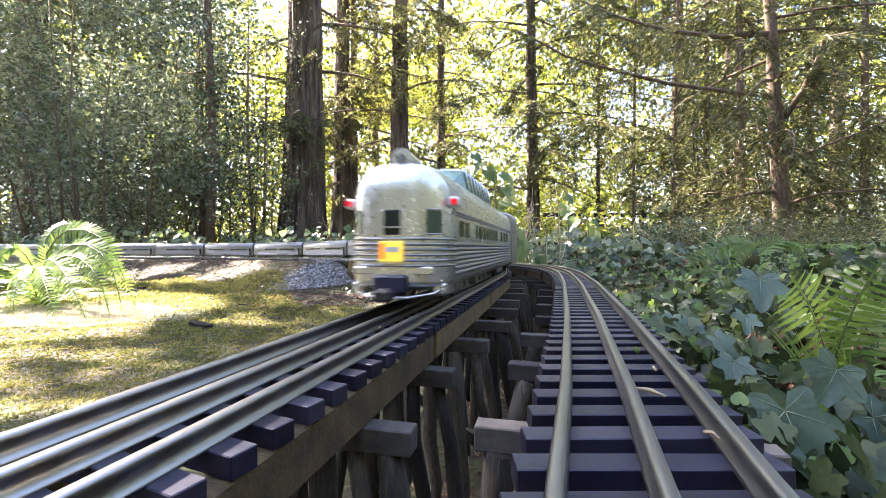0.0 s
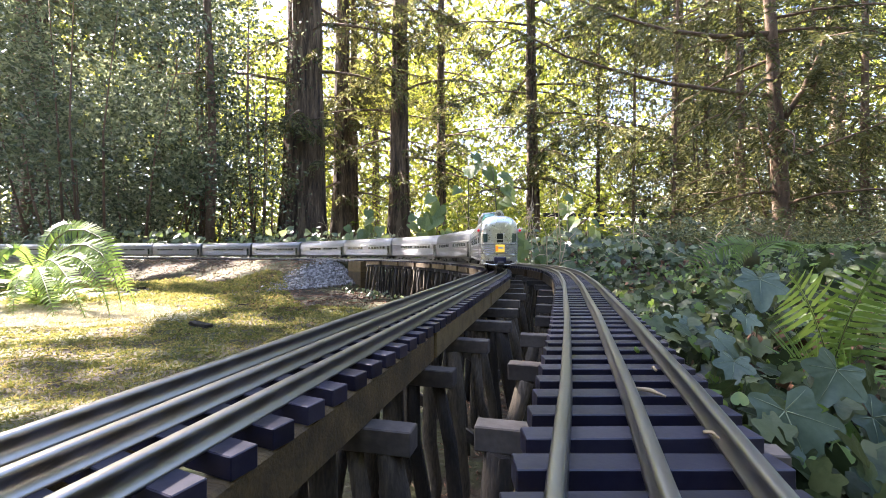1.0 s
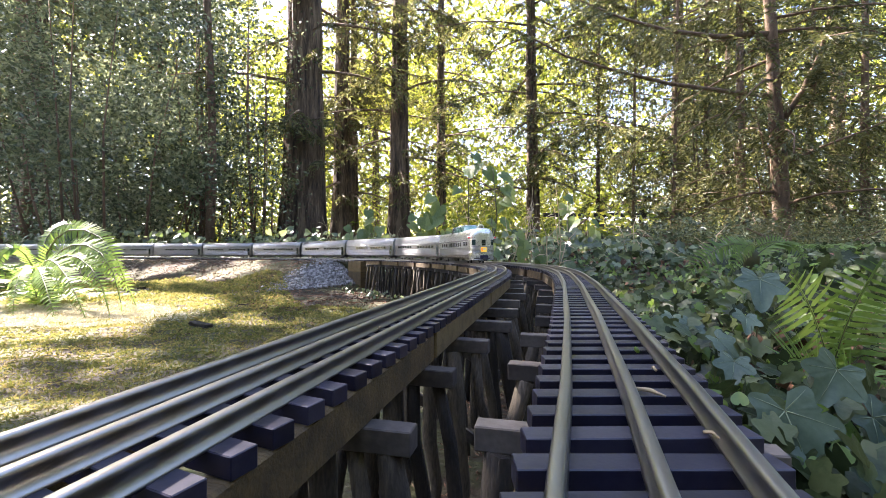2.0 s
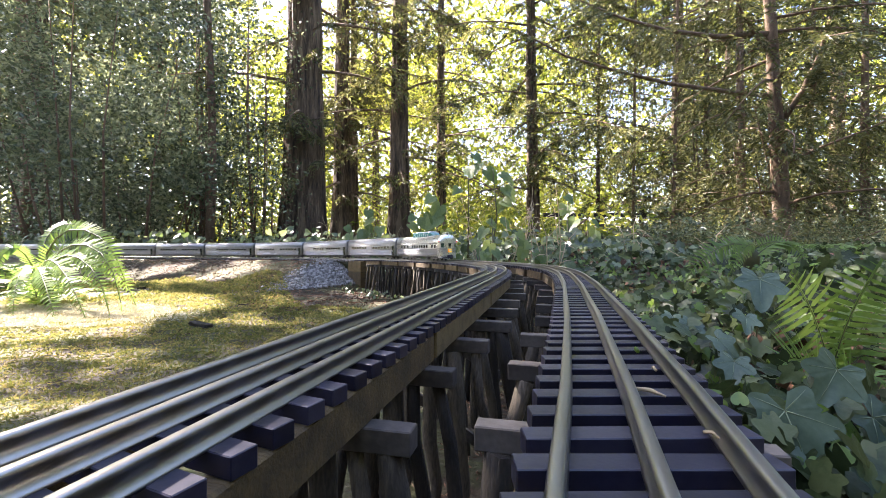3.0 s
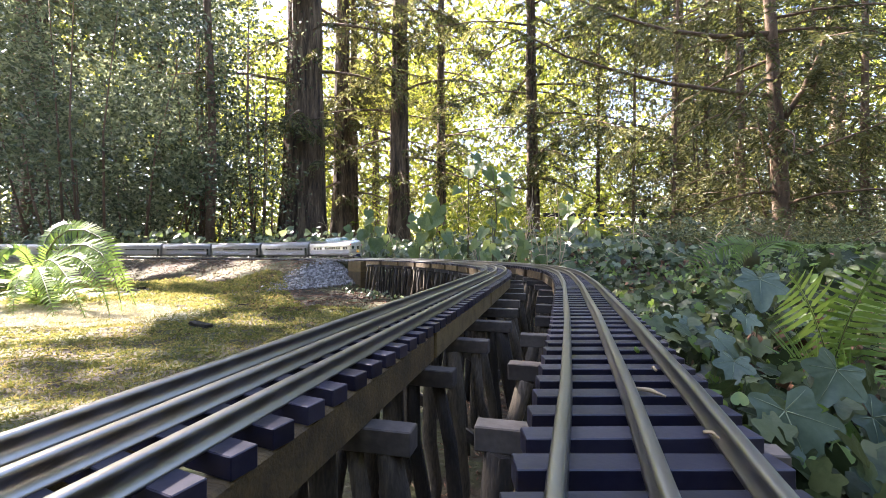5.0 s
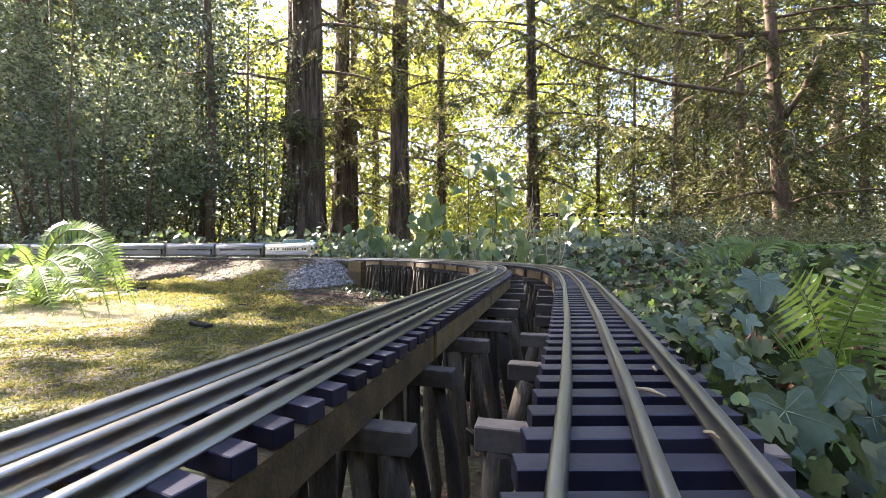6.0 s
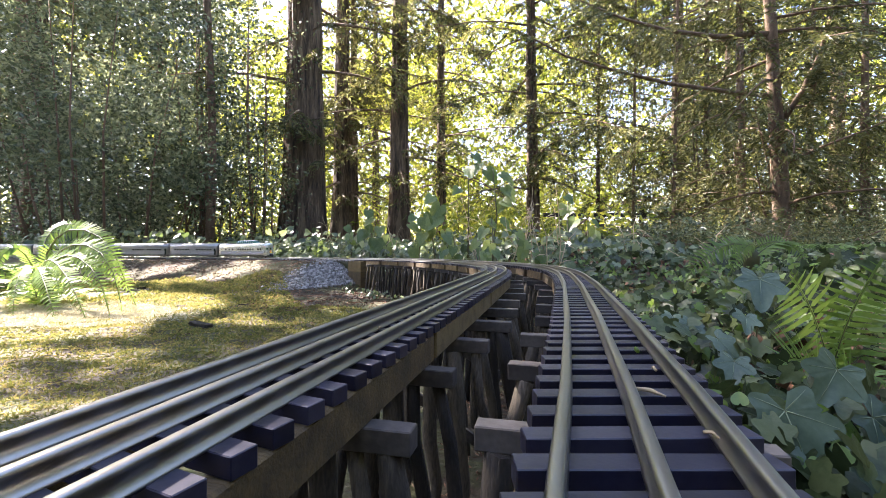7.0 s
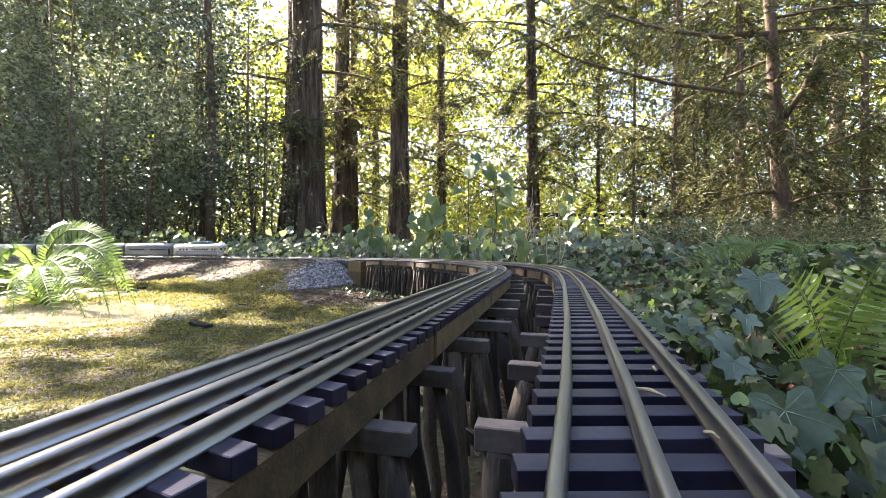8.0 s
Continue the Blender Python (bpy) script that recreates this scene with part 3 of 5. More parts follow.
    for k in range(8):
        y = y0 + 0.030 + k * 0.018
        bm = bmesh.new()
        tube([(0.0238, y, CAR_TOP - 0.007), (0.0200, y, CAR_TOP + 0.0124), (0, y, CAR_TOP + 0.0144), (-0.0200, y, CAR_TOP + 0.0124), (-0.0238, y, CAR_TOP - 0.007)], [0.0011] * 5, 6, bm)
        part("dome_rib", bm, M_STEEL_BRIGHT, dome)
    windows_on(thing, [-0.155, -0.133] + [-0.09 + k * 0.021 for k in range(7)] + [0.085, 0.115, 0.145], 0.0510, 0.0110, 0.0130, M_WINDOW)
    truck(thing, -h + 0.075)
    truck(thing, h - 0.065)
    underframe(thing)
    diaphragm(thing, h + 0.005)
    return thing


tail = observation_car()
cars = [tail]
long_row = [-0.15 + k * 0.0235 for k in range(14) if k not in (6, 7)]
broken_row = [-0.14 + k * 0.0215 for k in range(13) if k not in (6,)][:11]
kinds = [coach(long_row), coach(broken_row)]
cars += kinds
for k in range(10):
    cars.append(copy_thing(kinds[k % 2], Matrix()))
SPEED, S_TAIL = 0.3983, 0.25


def car_pose(s_mid):
    a, b = on_line(s_mid - 0.14), on_line(s_mid + 0.14)
    p, q = Vector(a[:3]), Vector(b[:3])
    d = q - p
    return Matrix.Translation((p + q) / 2) @ d.to_track_quat("Y", "Z").to_matrix().to_4x4()


def lag(t, k):
    """The train slows a little at first; the couplings give way one after another."""
    tail_lag = float(np.interp(t, [0, 0.3, 0.6, 1.0, 1.4], [-0.078, -0.026, 0.002, 0.006, 0.0]))
    rest = float(np.interp(t, [0, 0.3, 0.6, 0.9, 1.5, 3.0, 3.6], [-0.10, -0.085, -0.07, -0.05, -0.03, -0.008, 0.0]))
    return tail_lag + max(-0.014 * k, min(0.014 * k, rest - tail_lag))


def motions():
    for k, car in enumerate(cars):
        rows = []
        for i in range(33):
            t = i * 0.25
            rows.append((t, car_pose(min(S_TAIL + CAR_L / 2 + SPEED * t + PITCH * k + lag(t, k), 9.7))))
        walk(car, rows)


# ---- foliage helpers ----
GAPS = [(-1.20, 1.38, 0.48, 0.40), (-1.10, 1.12, 0.36, 0.24), (-0.52, 0.56, 0.14, 0.04), (-0.36, 0.46, 0.10, 0.03), (-1.30, 2.36, 0.45, 0.09), (-1.00, 2.52, 0.32, 0.06), (-1.7, 2.62, 0.30, 0.08),
        (-0.75, 0.85, 0.20, 0.04), (-0.20, 0.20, 0.07, 0.08), (0.045, 0.005, 0.05, 0.038), (-0.55, 1.20, 0.18, 0.03), (-0.12, 1.62, 0.16, 0.10), (-0.35, 1.95, 0.15, 0.06), (-1.9, 3.6, 0.5, 0.2), (-0.8, 3.1, 0.5, 0.13), (0.1, 2.6, 0.3, 0.10), (-1.6, 2.95, 0.6, 0.10), (-2.3, 3.15, 0.5, 0.12),
        (-0.25, 3.6, 0.45, 0.25), (-1.35, 3.95, 0.5, 0.25), (-2.6, 4.3, 0.6, 0.25), (0.6, 3.2, 0.25, 0.18), (0.85, 2.3, 0.2, 0.10), (-0.6, 4.6, 0.5, 0.3)]


def in_gap(p):
    """Where the canopy has its openings: leaves whose shade would fall on the sunny spots."""
    k = (p[:, 2] + 0.15) / SUN_WAY.z
    x, y = p[:, 0] - SUN_WAY.x * k, p[:, 1] - SUN_WAY.y * k
    m = np.zeros(len(p), bool)
    for gx, gy, rx, ry in GAPS:
        m |= ((x - gx) / rx) ** 2 + ((y - gy) / ry) ** 2 < 1
    thin = (x > -1.5) & (x < 0.1) & (y > 0.2) & (y < 2.3) & (np.sin(p[:, 0] * 91.7 + p[:, 1] * 57.3 + p[:, 2] * 33.1) > 0.74)
    thin |= (x > -0.9) & (x < -0.25) & (y > 0.35) & (y < 0.8) & (np.sin(p[:, 0] * 71.7 + p[:, 1] * 47.3) > 0.2)
    slope = (x > 0.1) & (x < 2.5) & (y > 0.1) & (y < 3.0) & (np.sin(p[:, 0] * 91.7 + p[:, 1] * 57.3 + p[:, 2] * 33.1) > 0.9)
    for gx, gy, rx, ry in ((0.6, 1.9, 0.35, 0.22), (0.33, 2.15, 0.25, 0.12), (1.0, 2.15, 0.3, 0.2)):
        m |= (((x - gx) / rx) ** 2 + ((y - gy) / ry) ** 2 < 1) & (p[:, 2] > 0.7) & (np.sin(p[:, 0] * 83.1 + p[:, 1] * 61.3 + p[:, 2] * 37.7) > -0.55)
    m |= (x > -2.8) & (x < -1.6) & (y > 3.7) & (y < 4.8) & (p[:, 2] > 2.3) & (np.sin(p[:, 0] * 77.1 + p[:, 1] * 53.3 + p[:, 2] * 41.7) > -0.85)
    return m | thin | slope


# bearings (tangents from x0 to x1 and from z0 to z1) in which the far wood opens to the sky, and how much foliage stays
OPENINGS = [(-0.25, -0.02, 0.05, 0.27, 0.55), (0.05, 0.2, 0.1, 0.3, 0.6), (-0.29, -0.22, 0.34, 0.60, 0.45), (0.37, 0.54, 0.28, 0.42, 0.4), (0.27, 0.48, 0.055, 0.085, 0.3), (-0.42, -0.33, 0.5, 0.62, 0.3)]


def open_to_sky(p, seed):
    a, b = p[:, 0] / p[:, 1], p[:, 2] / p[:, 1]
    pick, m = np.random.default_rng(seed).random(len(p)), np.zeros(len(p), bool)
    for x0, x1, z0, z1, stay in OPENINGS:
        m |= (p[:, 1] > 4.3) & (a > x0) & (a < x1) & (b > z0) & (b < z1) & (pick > stay)
    return m


def blades_mesh(name, c, d, up, size, aspect=0.3, fold=0.12):
    """Leaves at c, along d, facing up: two triangles each, folded along the middle."""
    d = d / (np.linalg.norm(d, axis=1)[:, None] + 1e-9)
    side = np.cross(d, up)
    side /= np.linalg.norm(side, axis=1)[:, None] + 1e-9
    nrm = np.cross(side, d)
    s = size[:, None]
    b = c + d * s
    l = c + d * s * 0.42 + side * s * aspect * 0.5 + nrm * s * fold
    r = c + d * s * 0.42 - side * s * aspect * 0.5 + nrm * s * fold
    v = np.stack([c, l, b, r], 1).reshape(-1, 3)
    i = np.arange(len(c))[:, None] * 4
    f = np.concatenate([i + np.array([0, 1, 2]), i + np.array([0, 2, 3])], 1).reshape(-1, 3)
    return raw_mesh(name, v, f)


def sprays(P, ln, rng, branchlets, pairs, leaf, droop=0.45):
    """Flat feathery sprays along a limb whose points are P: leaf bases and ways."""
    g = np.sort(rng.uniform(0.12, 1.0, branchlets))
    base = np.stack([np.interp(g, np.linspace(0, 1, len(P)), P[:, j]) for j in range(3)], 1)
    way = P[-1] - P[0]
    way = way / np.linalg.norm(way)
    side = np.cross(way, [0, 0, 1.0])
    side /= np.linalg.norm(side) + 1e-9
    sgn = np.where(np.arange(branchlets) % 2, 1.0, -1.0)[:, None]
    bd = way * 0.65 + side * sgn * rng.uniform(0.5, 1.0, (branchlets, 1)) + np.array([0, 0, -droop]) * rng.uniform(0.3, 1.6, (branchlets, 1))
    bd += rng.normal(size=bd.shape) * 0.15
    bd /= np.linalg.norm(bd, axis=1)[:, None]
    bl = (0.20 + 0.20 * ln) * (1.15 - 0.6 * g) * rng.uniform(0.6, 1.3, branchlets)
    u = (np.arange(pairs) + 0.5) / pairs
    c = base[:, None, :] + bd[:, None, :] * (bl[:, None] * u)[:, :, None]
    c[:, :, 2] -= (bl[:, None] * u ** 2 * 0.30)
    bs = np.cross(bd, np.array([0, 0, 1.0]) + rng.normal(size=bd.shape) * 0.3)
    bs /= np.linalg.norm(bs, axis=1)[:, None] + 1e-9
    out_c, out_d = [], []
    for k in (-1, 1):
        out_c.append(c.reshape(-1, 3))
        dd = bd[:, None, :] * 0.75 + k * bs[:, None, :] * (1.0 - 0.5 * u)[None, :, None] + rng.normal(size=c.shape) * 0.22
        dd[:, :, 2] -= 0.2
        out_d.append(dd.reshape(-1, 3))
    return np.concatenate(out_c), np.concatenate(out_d)


def trunk_tree(x, y, r, height, lean=(0, 0), limbs=26, limb_len=1.7, z0=0.8, branchlets=15, pairs=8, leaf=0.085, mat=None, bark=None,
               label="", seed=0, droop=0.3, name="redwood_tree", aspect=0.30, taper=0.9, z1=None, extra=(), shoots=0):
    rng, nrng = random.Random(seed), np.random.default_rng(seed)
    thing = tagged(new(name), label, "tree", "forest trees")
    z = float(ground_z(x, y)[0])
    thing.location = (x, y, z - 0.05)
    pts, rad = [], []
    steps = 26 if r > 0.09 else 13
    for i in range(steps):
        f = i / (steps - 1)
        pts.append((lean[0] * f * height + rng.uniform(-1, 1) * r * 0.07 * (i > 0), lean[1] * f * height, height * f))
        rad.append(r * (1 + 0.28 * math.exp(-height * f / (3.0 * r + 0.1))) * (1 - taper * f))
    part("trunk", tube(pts, rad, 40, None, 0.03, rng, 0.11) if r > 0.09 else tube(pts, rad, 14, None, 0.09, rng), bark or M_BARK, thing)
    cs, dirs = [], []
    top = z1 or height
    for k in range(limbs):
        f = (z0 + (top - z0) * (k + rng.random()) / limbs) / height
        az = rng.uniform(0, 2 * math.pi)
        base = Vector((lean[0] * f * height, lean[1] * f * height, f * height))
        ln = limb_len * (1.1 - 0.6 * f) * rng.uniform(0.6, 1.25)
        d = Vector((math.cos(az), math.sin(az), rng.uniform(-0.15, 0.3)))
        ps = [base + d * ln * g + Vector((rng.uniform(-.05, .05) * g, rng.uniform(-.05, .05) * g, -droop * ln * g * g)) for g in (0, 0.25, 0.5, 0.75, 1.0)]
        br = min(0.035, r * 0.13 + 0.006)
        part("limb", tube(ps, [br, br * 0.75, br * 0.55, br * 0.35, 0.004], 5), M_TWIG, thing)
        c, dd = sprays(np.array([list(p) for p in ps]), ln, nrng, branchlets, pairs, leaf)
        cs.append(c)
        dirs.append(dd)
    for k in range(shoots):                          # leafy shoots straight from the bark
        zz, az = rng.uniform(0.9, 5.2), rng.uniform(-2.5, -0.6)
        d = Vector((math.cos(az), math.sin(az), rng.uniform(-0.2, 0.35)))
        base, ln = Vector((lean[0] * zz, lean[1] * zz, zz)) + d * r * 0.8, rng.uniform(0.35, 0.8)
        ps = [base + d * ln * g + Vector((0, 0, -0.35 * ln * g * g)) for g in (0, 0.35, 0.7, 1.0)]
        part("shoot", tube(ps, [0.012, 0.009, 0.006, 0.003], 5), M_TWIG, thing)
        c, dd = sprays(np.array([list(p) for p in ps]), ln * 0.5, nrng, 10, 8, leaf)
        cs.append(c)
        dirs.append(dd)
    for ps, br in extra:
        ps = [Vector(p) - thing.location for p in ps]
        part("side_branch", tube(ps, [br * (1 - 0.75 * i / (len(ps) - 1)) for i in range(len(ps))], 7), M_TWIG, thing, "long bare drooping side branch")
        P = np.array([list(p) for p in ps])
        c, dd = sprays(P, 1.2, nrng, 46, 10, leaf, 0.9)
        cs.append(c)
        dirs.append(dd)
    c, dd = np.concatenate(cs), np.concatenate(dirs)
    keep = ~in_gap(c + np.array(thing.location)) & ~open_to_sky(c + np.array(thing.location), seed)
    c, dd = c[keep], dd[keep]
    up = np.array([0, 0, 1.0]) + nrng.normal(size=c.shape) * 0.55
    mesh_part("crown", blades_mesh("crown", c, dd, up, leaf * nrng.uniform(0.6, 1.4, len(c)), aspect), mat or M_CONIFER, thing)
    return thing


def px(p, d):
    return (p - 784) / 780 * d


def spot(p, q, d):
    """A place by its bearing: d metres ahead, across and above as the tangents say."""
    return ((p - 784) / 780 * d, d, EYE[2] - (q - 438) / 780 * d)


REDWOOD = "tall redwood tree with dark furrowed bark and drooping sprays"
big_trunks = [(536, 7.0, 0.315, 14, 0.010, 2.0, 1.5), (604, 9.0, 0.19, 13, 0.008, 1.0, 1.5), (626, 9.6, 0.10, 12, 0.0, 1.0, 1.3),
              (705, 8.0, 0.175, 14, 0.009, 1.6, 1.6), (781, 9.5, 0.105, 12, 0.0, 1.2, 2.2), (944, 7.5, 0.105, 11, -0.012, 1.0, 2.3)]
side_trunks = [(282, 10.5, 0.13, 12, 0.0, 1.0, 2.0), (58, 8.5, 0.28, 12, 0.01, 1.4, 2.2), (1200, 10.0, 0.16, 12, 0.0, 0.8, 2.2),
               (1480, 9.0, 0.15, 11, 0.0, 0.8, 2.2)]
far_trunks = [(665, 14.0, 0.13, 13, 0.0, 1, 2.2)]
for i, (p, d, r, h, lean, z0, limb_len) in enumerate(big_trunks + side_trunks + far_trunks):
    leafy = M_CONIFER if i < 10 else M_MAPLE
    trunk_tree(px(p, d), d, r, h, (lean, 0), 40 if i < 4 else 54, limb_len * 1.15, z0, 17 if i < 4 else 20, 11, 0.074, leafy, None, REDWOOD, 100 + i, aspect=0.30, shoots=16 if i < 6 else 0)

for i, (p, d, r, h, z0) in enumerate([(1058, 7.4, 0.035, 8, 1.2), (1285, 8.2, 0.06, 9, 1.0)]):
    trunk_tree(px(p, d), d, r, h, (0.004, 0), 50, 1.9, z0, 20, 12, 0.06, M_CONIFER, None, "thin conifer with hanging sprays high up", 300 + i, 0.6, aspect=0.28)

# slender conifers close on the ivy slope
main = [([spot(1372, 172, 3.7), spot(1290, 163, 3.6), spot(1180, 148, 3.5), spot(1090, 126, 3.4), spot(1000, 100, 3.3), spot(930, 62, 3.2)], 0.022),
        ([spot(1362, 60, 3.7), spot(1270, 66, 3.6), spot(1180, 55, 3.5), spot(1100, 33, 3.4), spot(1020, 0, 3.3)], 0.024),
        ([spot(1388, 210, 3.7), spot(1420, 160, 3.65), spot(1450, 95, 3.6), spot(1472, 20, 3.55), spot(1490, -60, 3.5)], 0.024),
        ([spot(1405, 190, 3.7), spot(1432, 188, 3.65), spot(1442, 150, 3.6), spot(1452, 100, 3.55)], 0.014),
        ([spot(1366, 100, 3.7), spot(1340, 70, 3.65), spot(1310, 20, 3.6), spot(1290, -40, 3.5)], 0.018),
        ([spot(1390, 290, 3.7), spot(1450, 262, 3.6), spot(1520, 235, 3.5), spot(1600, 200, 3.4)], 0.016)]
for i, (p, d, r, h, lean, extra) in enumerate([(1389, 3.7, 0.064, 5.5, (-0.062, 0), main), (1314, 4.6, 0.045, 6.0, (-0.015, 0), ()), (1430, 5.5, 0.04, 5.5, (0.02, 0), ()), (1250, 6.5, 0.05, 6.5, (0, 0), ()),
                                               (1530, 4.8, 0.045, 5.5, (0, 0), ()), (1120, 6.2, 0.026, 7, (0.01, 0), ()), (1190, 5.4, 0.026, 5.0, (0.02, 0), ())]):
    trunk_tree(px(p, d), d, r, h, lean, 32, 1.15, 0.40, 17, 12, 0.046, M_CONIFER, M_TWIG, "slender reddish conifer with long drooping side branches", 200 + i, 0.4, "young_conifer", 0.30, 0.75, None, extra)



def over_clearing(a, b, base):
    """Whether a limb from a to b stands between the sun and the sunny clearing by the fern."""
    for i in range(9):
        p = base + a.lerp(b, i / 8)
        k = (p.z + 0.15) / SUN_WAY.z
        q = p - SUN_WAY * k
        if ((q.x + 1.15) / 0.75) ** 2 + ((q.y - 1.28) / 0.6) ** 2 < 1:
            return True
    return False


def broad_tree(x, y, r, height, z0, radius, n, leaf, label, seed, bends):
    """A slender winding trunk that bears a wide crown of small glossy leaves."""
    rng, pr = np.random.default_rng(seed), random.Random(seed)
    thing = tagged(new("tanoak_tree"), label, "tree", "forest trees")
    z = float(ground_z(x, y)[0]) - 0.03
    thing.location = (x, y, z)
    pts = [(bends * math.sin(i * 1.1), 0, height * i / 9) for i in range(10)]
    part("trunk", tube(pts, [r * (1 - 0.07 * i) for i in range(10)], 12, None, 0.08, pr), M_TWIG, thing)
    k = n // 120
    u = rng.normal(size=(k, 3))
    u *= (rng.random(k) ** 0.4 / np.linalg.norm(u, axis=1))[:, None]
    mid = (z0 + height) / 2
    cc = u * np.array([radius, radius * 0.8, (height - z0) / 2]) + np.array([0, 0, mid])
    for q in range(26):
        t = Vector(cc[pr.randrange(k)])
        b = Vector(pts[min(9, max(2, int(t.z / height * 8)))])
        if over_clearing(b, t, Vector((x, y, z))):
            continue
        part("limb", tube([b, b.lerp(t, 0.5) + Vector((0, 0, 0.12)), t], [r * 0.35, r * 0.22, 0.006], 5), M_TWIG, thing)
    c = cc[rng.integers(0, k, n)] + rng.normal(size=(n, 3)) * np.array([0.26, 0.26, 0.18])
    c = c[~in_gap(c + np.array([x, y, z]))]
    mesh_part("crown", leaves_mesh("crown", c, leaf, rng, 0.5, 0.3), M_HOLLY, thing)


# out of view on the left, added only to cast shade on lawn and tracks
broad_tree(-4.2, 3.0, 0.085, 8.4, 2.9, 2.1, 36000, 0.085, "unseen tanoak added to shade the lawn", 63, 0.06)
# the trunk stands in view; its wide crown above is added for shade
broad_tree(-2.92, 5.5, 0.055, 8.6, 3.5, 2.1, 22000, 0.085, "slender winding tanoak with a shade crown added above view", 61, 0.05)
# added towards the sun, past the left edge, to dim the left thicket
broad_tree(-9.6, 8.2, 0.10, 9.5, 3.0, 2.4, 22000, 0.10, "tanoak added past the left edge to shade the thicket", 64, 0.06)
broad_tree(-5.7, 6.0, 0.075, 8.8, 3.2, 1.8, 7000, 0.085, "leaning tanoak with a dark dense crown", 62, 0.06)


def bush(name, label, x0, x1, y0, y1, z0, z1, n, leaf, mat, seed, aspect=0.5, per=110, spread=0.2):
    rng = np.random.default_rng(seed)
    thing = tagged(new(name), label, "bush", "forest shrubs")
    cx, cy = (x0 + x1) / 2, (y0 + y1) / 2
    thing.location = (cx, cy, float(ground_z(cx, cy)[0]))
    k = max(12, n // per)
    cc = np.stack([rng.uniform(x0, x1, k), rng.uniform(y0, y1, k), z0 + rng.uniform(0.0, 1, k) * (z1 - z0)], 1)
    c = cc[rng.integers(0, k, n)] + rng.normal(size=(n, 3)) * np.array([1, 1, 0.75]) * spread
    c[:, 2] = np.abs(c[:, 2]) + 0.01
    c = c[~in_gap(c) & ~open_to_sky(c, seed)] - np.array([cx, cy, 0])
    pr = random.Random(seed)
    for q in range(12):
        t = cc[pr.randrange(k)] - np.array([cx, cy, 0])
        b = Vector((t[0] * 0.6, t[1] * 0.6, -0.02))
        part("stem", tube([b, b.lerp(Vector(t), 0.5) + Vector((pr.uniform(-.1, .1), 0, 0.05)), Vector(t)], [0.014, 0.010, 0.004], 6), M_TWIG, thing)
    mesh_part("foliage", leaves_mesh("foliage", c, leaf, rng, aspect, 0.25), mat, thing)


bush("holly_bush", "dense dark green glossy-leaved shrub under redwoods", -5.4, -2.7, 4.4, 5.6, 0.8, 3.8, 30000, 0.056, M_HOLLY, 31, 0.5, 90, 0.22)
bush("laurel_bush", "tall shrub with small dark shining leaves", -5.4, -2.6, 5.2, 6.8, 0.0, 2.4, 24000, 0.055, M_HOLLY, 32, 0.5, 90, 0.22)
bush("madrone_bush", "tall thin shrub with glinting grey-green leaves", -3.6, -2.65, 5.4, 6.4, 0.8, 4.0, 8000, 0.055, M_HOLLY, 36, 0.5, 60, 0.25)
bush("madrone_bush", "thin shrub with glinting leaves beside the great redwood", -2.9, -2.25, 5.7, 6.5, 0.2, 4.3, 3800, 0.055, M_HOLLY, 39, 0.5, 50, 0.22)
bush("hazel_bush", "sunlit yellow-green shrub below the redwoods", -3.4, 4.0, 9.5, 12.5, 0.1, 3.8, 24000, 0.09, M_MAPLE, 33, 0.5, 70, 0.35)
bush("bramble_bush", "low bramble thicket above the ivy slope", 0.9, 3.2, 2.5, 3.4, 0.0, 0.22, 6000, 0.028, M_HOLLY, 71, 0.5, 40, 0.07)
bush("bramble_bush", "low feathery thicket under young conifers", 1.2, 2.6, 1.9, 2.8, 0.0, 0.20, 6000, 0.024, M_CONIFER, 72, 0.3, 50, 0.06)
bush("bramble_bush", "low sunlit saplings behind the curve", -0.1, 1.0, 2.4, 3.4, 0.0, 0.30, 1600, 0.04, M_MAPLE, 73, 0.5, 30, 0.08)
bush("laurel_bush", "tall shrub with small dark shining leaves", -8.0, -3.2, 7.2, 8.6, 0.0, 4.8, 9000, 0.085, M_HOLLY, 37, 0.5, 90, 0.3)
bush("laurel_thicket", "deep dark thicket of broad-leaved shrubs behind the lawn", -13.0, -5.4, 8.8, 10.8, 0.0, 7.0, 26000, 0.13, M_HOLLY, 38, 0.55, 110, 0.4)
# four hedges out of view, added to darken faces turned to the camera
bush("laurel_hedge", "unseen hedge added behind the camera to cut sky light", -7.0, 1.0, -6.0, -4.0, 0.0, 3.8, 15000, 0.22, M_HOLLY, 51, 0.6, 120, 0.5)
bush("laurel_hedge", "unseen hedge added behind the camera to cut sky light", 0.0, 7.5, -5.5, -3.5, 0.0, 3.8, 15000, 0.22, M_HOLLY, 52, 0.6, 120, 0.5)
bush("laurel_hedge", "unseen hedge added on the right to cut sky light", 5.5, 7.5, -4.0, 4.5, 0.0, 4.0, 14000, 0.22, M_HOLLY, 53, 0.6, 120, 0.5)
bush("laurel_hedge", "unseen hedge added on the left to cut sky light", -7.5, -5.8, -4.5, 3.5, 0.0, 3.8, 12000, 0.22, M_HOLLY, 54, 0.6, 120, 0.5)
bush("conifer_thicket", "thicket of brownish-green young conifers", 2.0, 6.2, 5.2, 7.5, 0.0, 4.4, 22000, 0.07, M_CONIFER, 34, 0.3, 120, 0.3)
bush("thicket_edge", "thicket of feathery brown-green conifer sprays", 2.6, 4.6, 3.6, 5.0, 0.0, 1.4, 9000, 0.045, M_CONIFER, 35, 0.3, 90, 0.18)


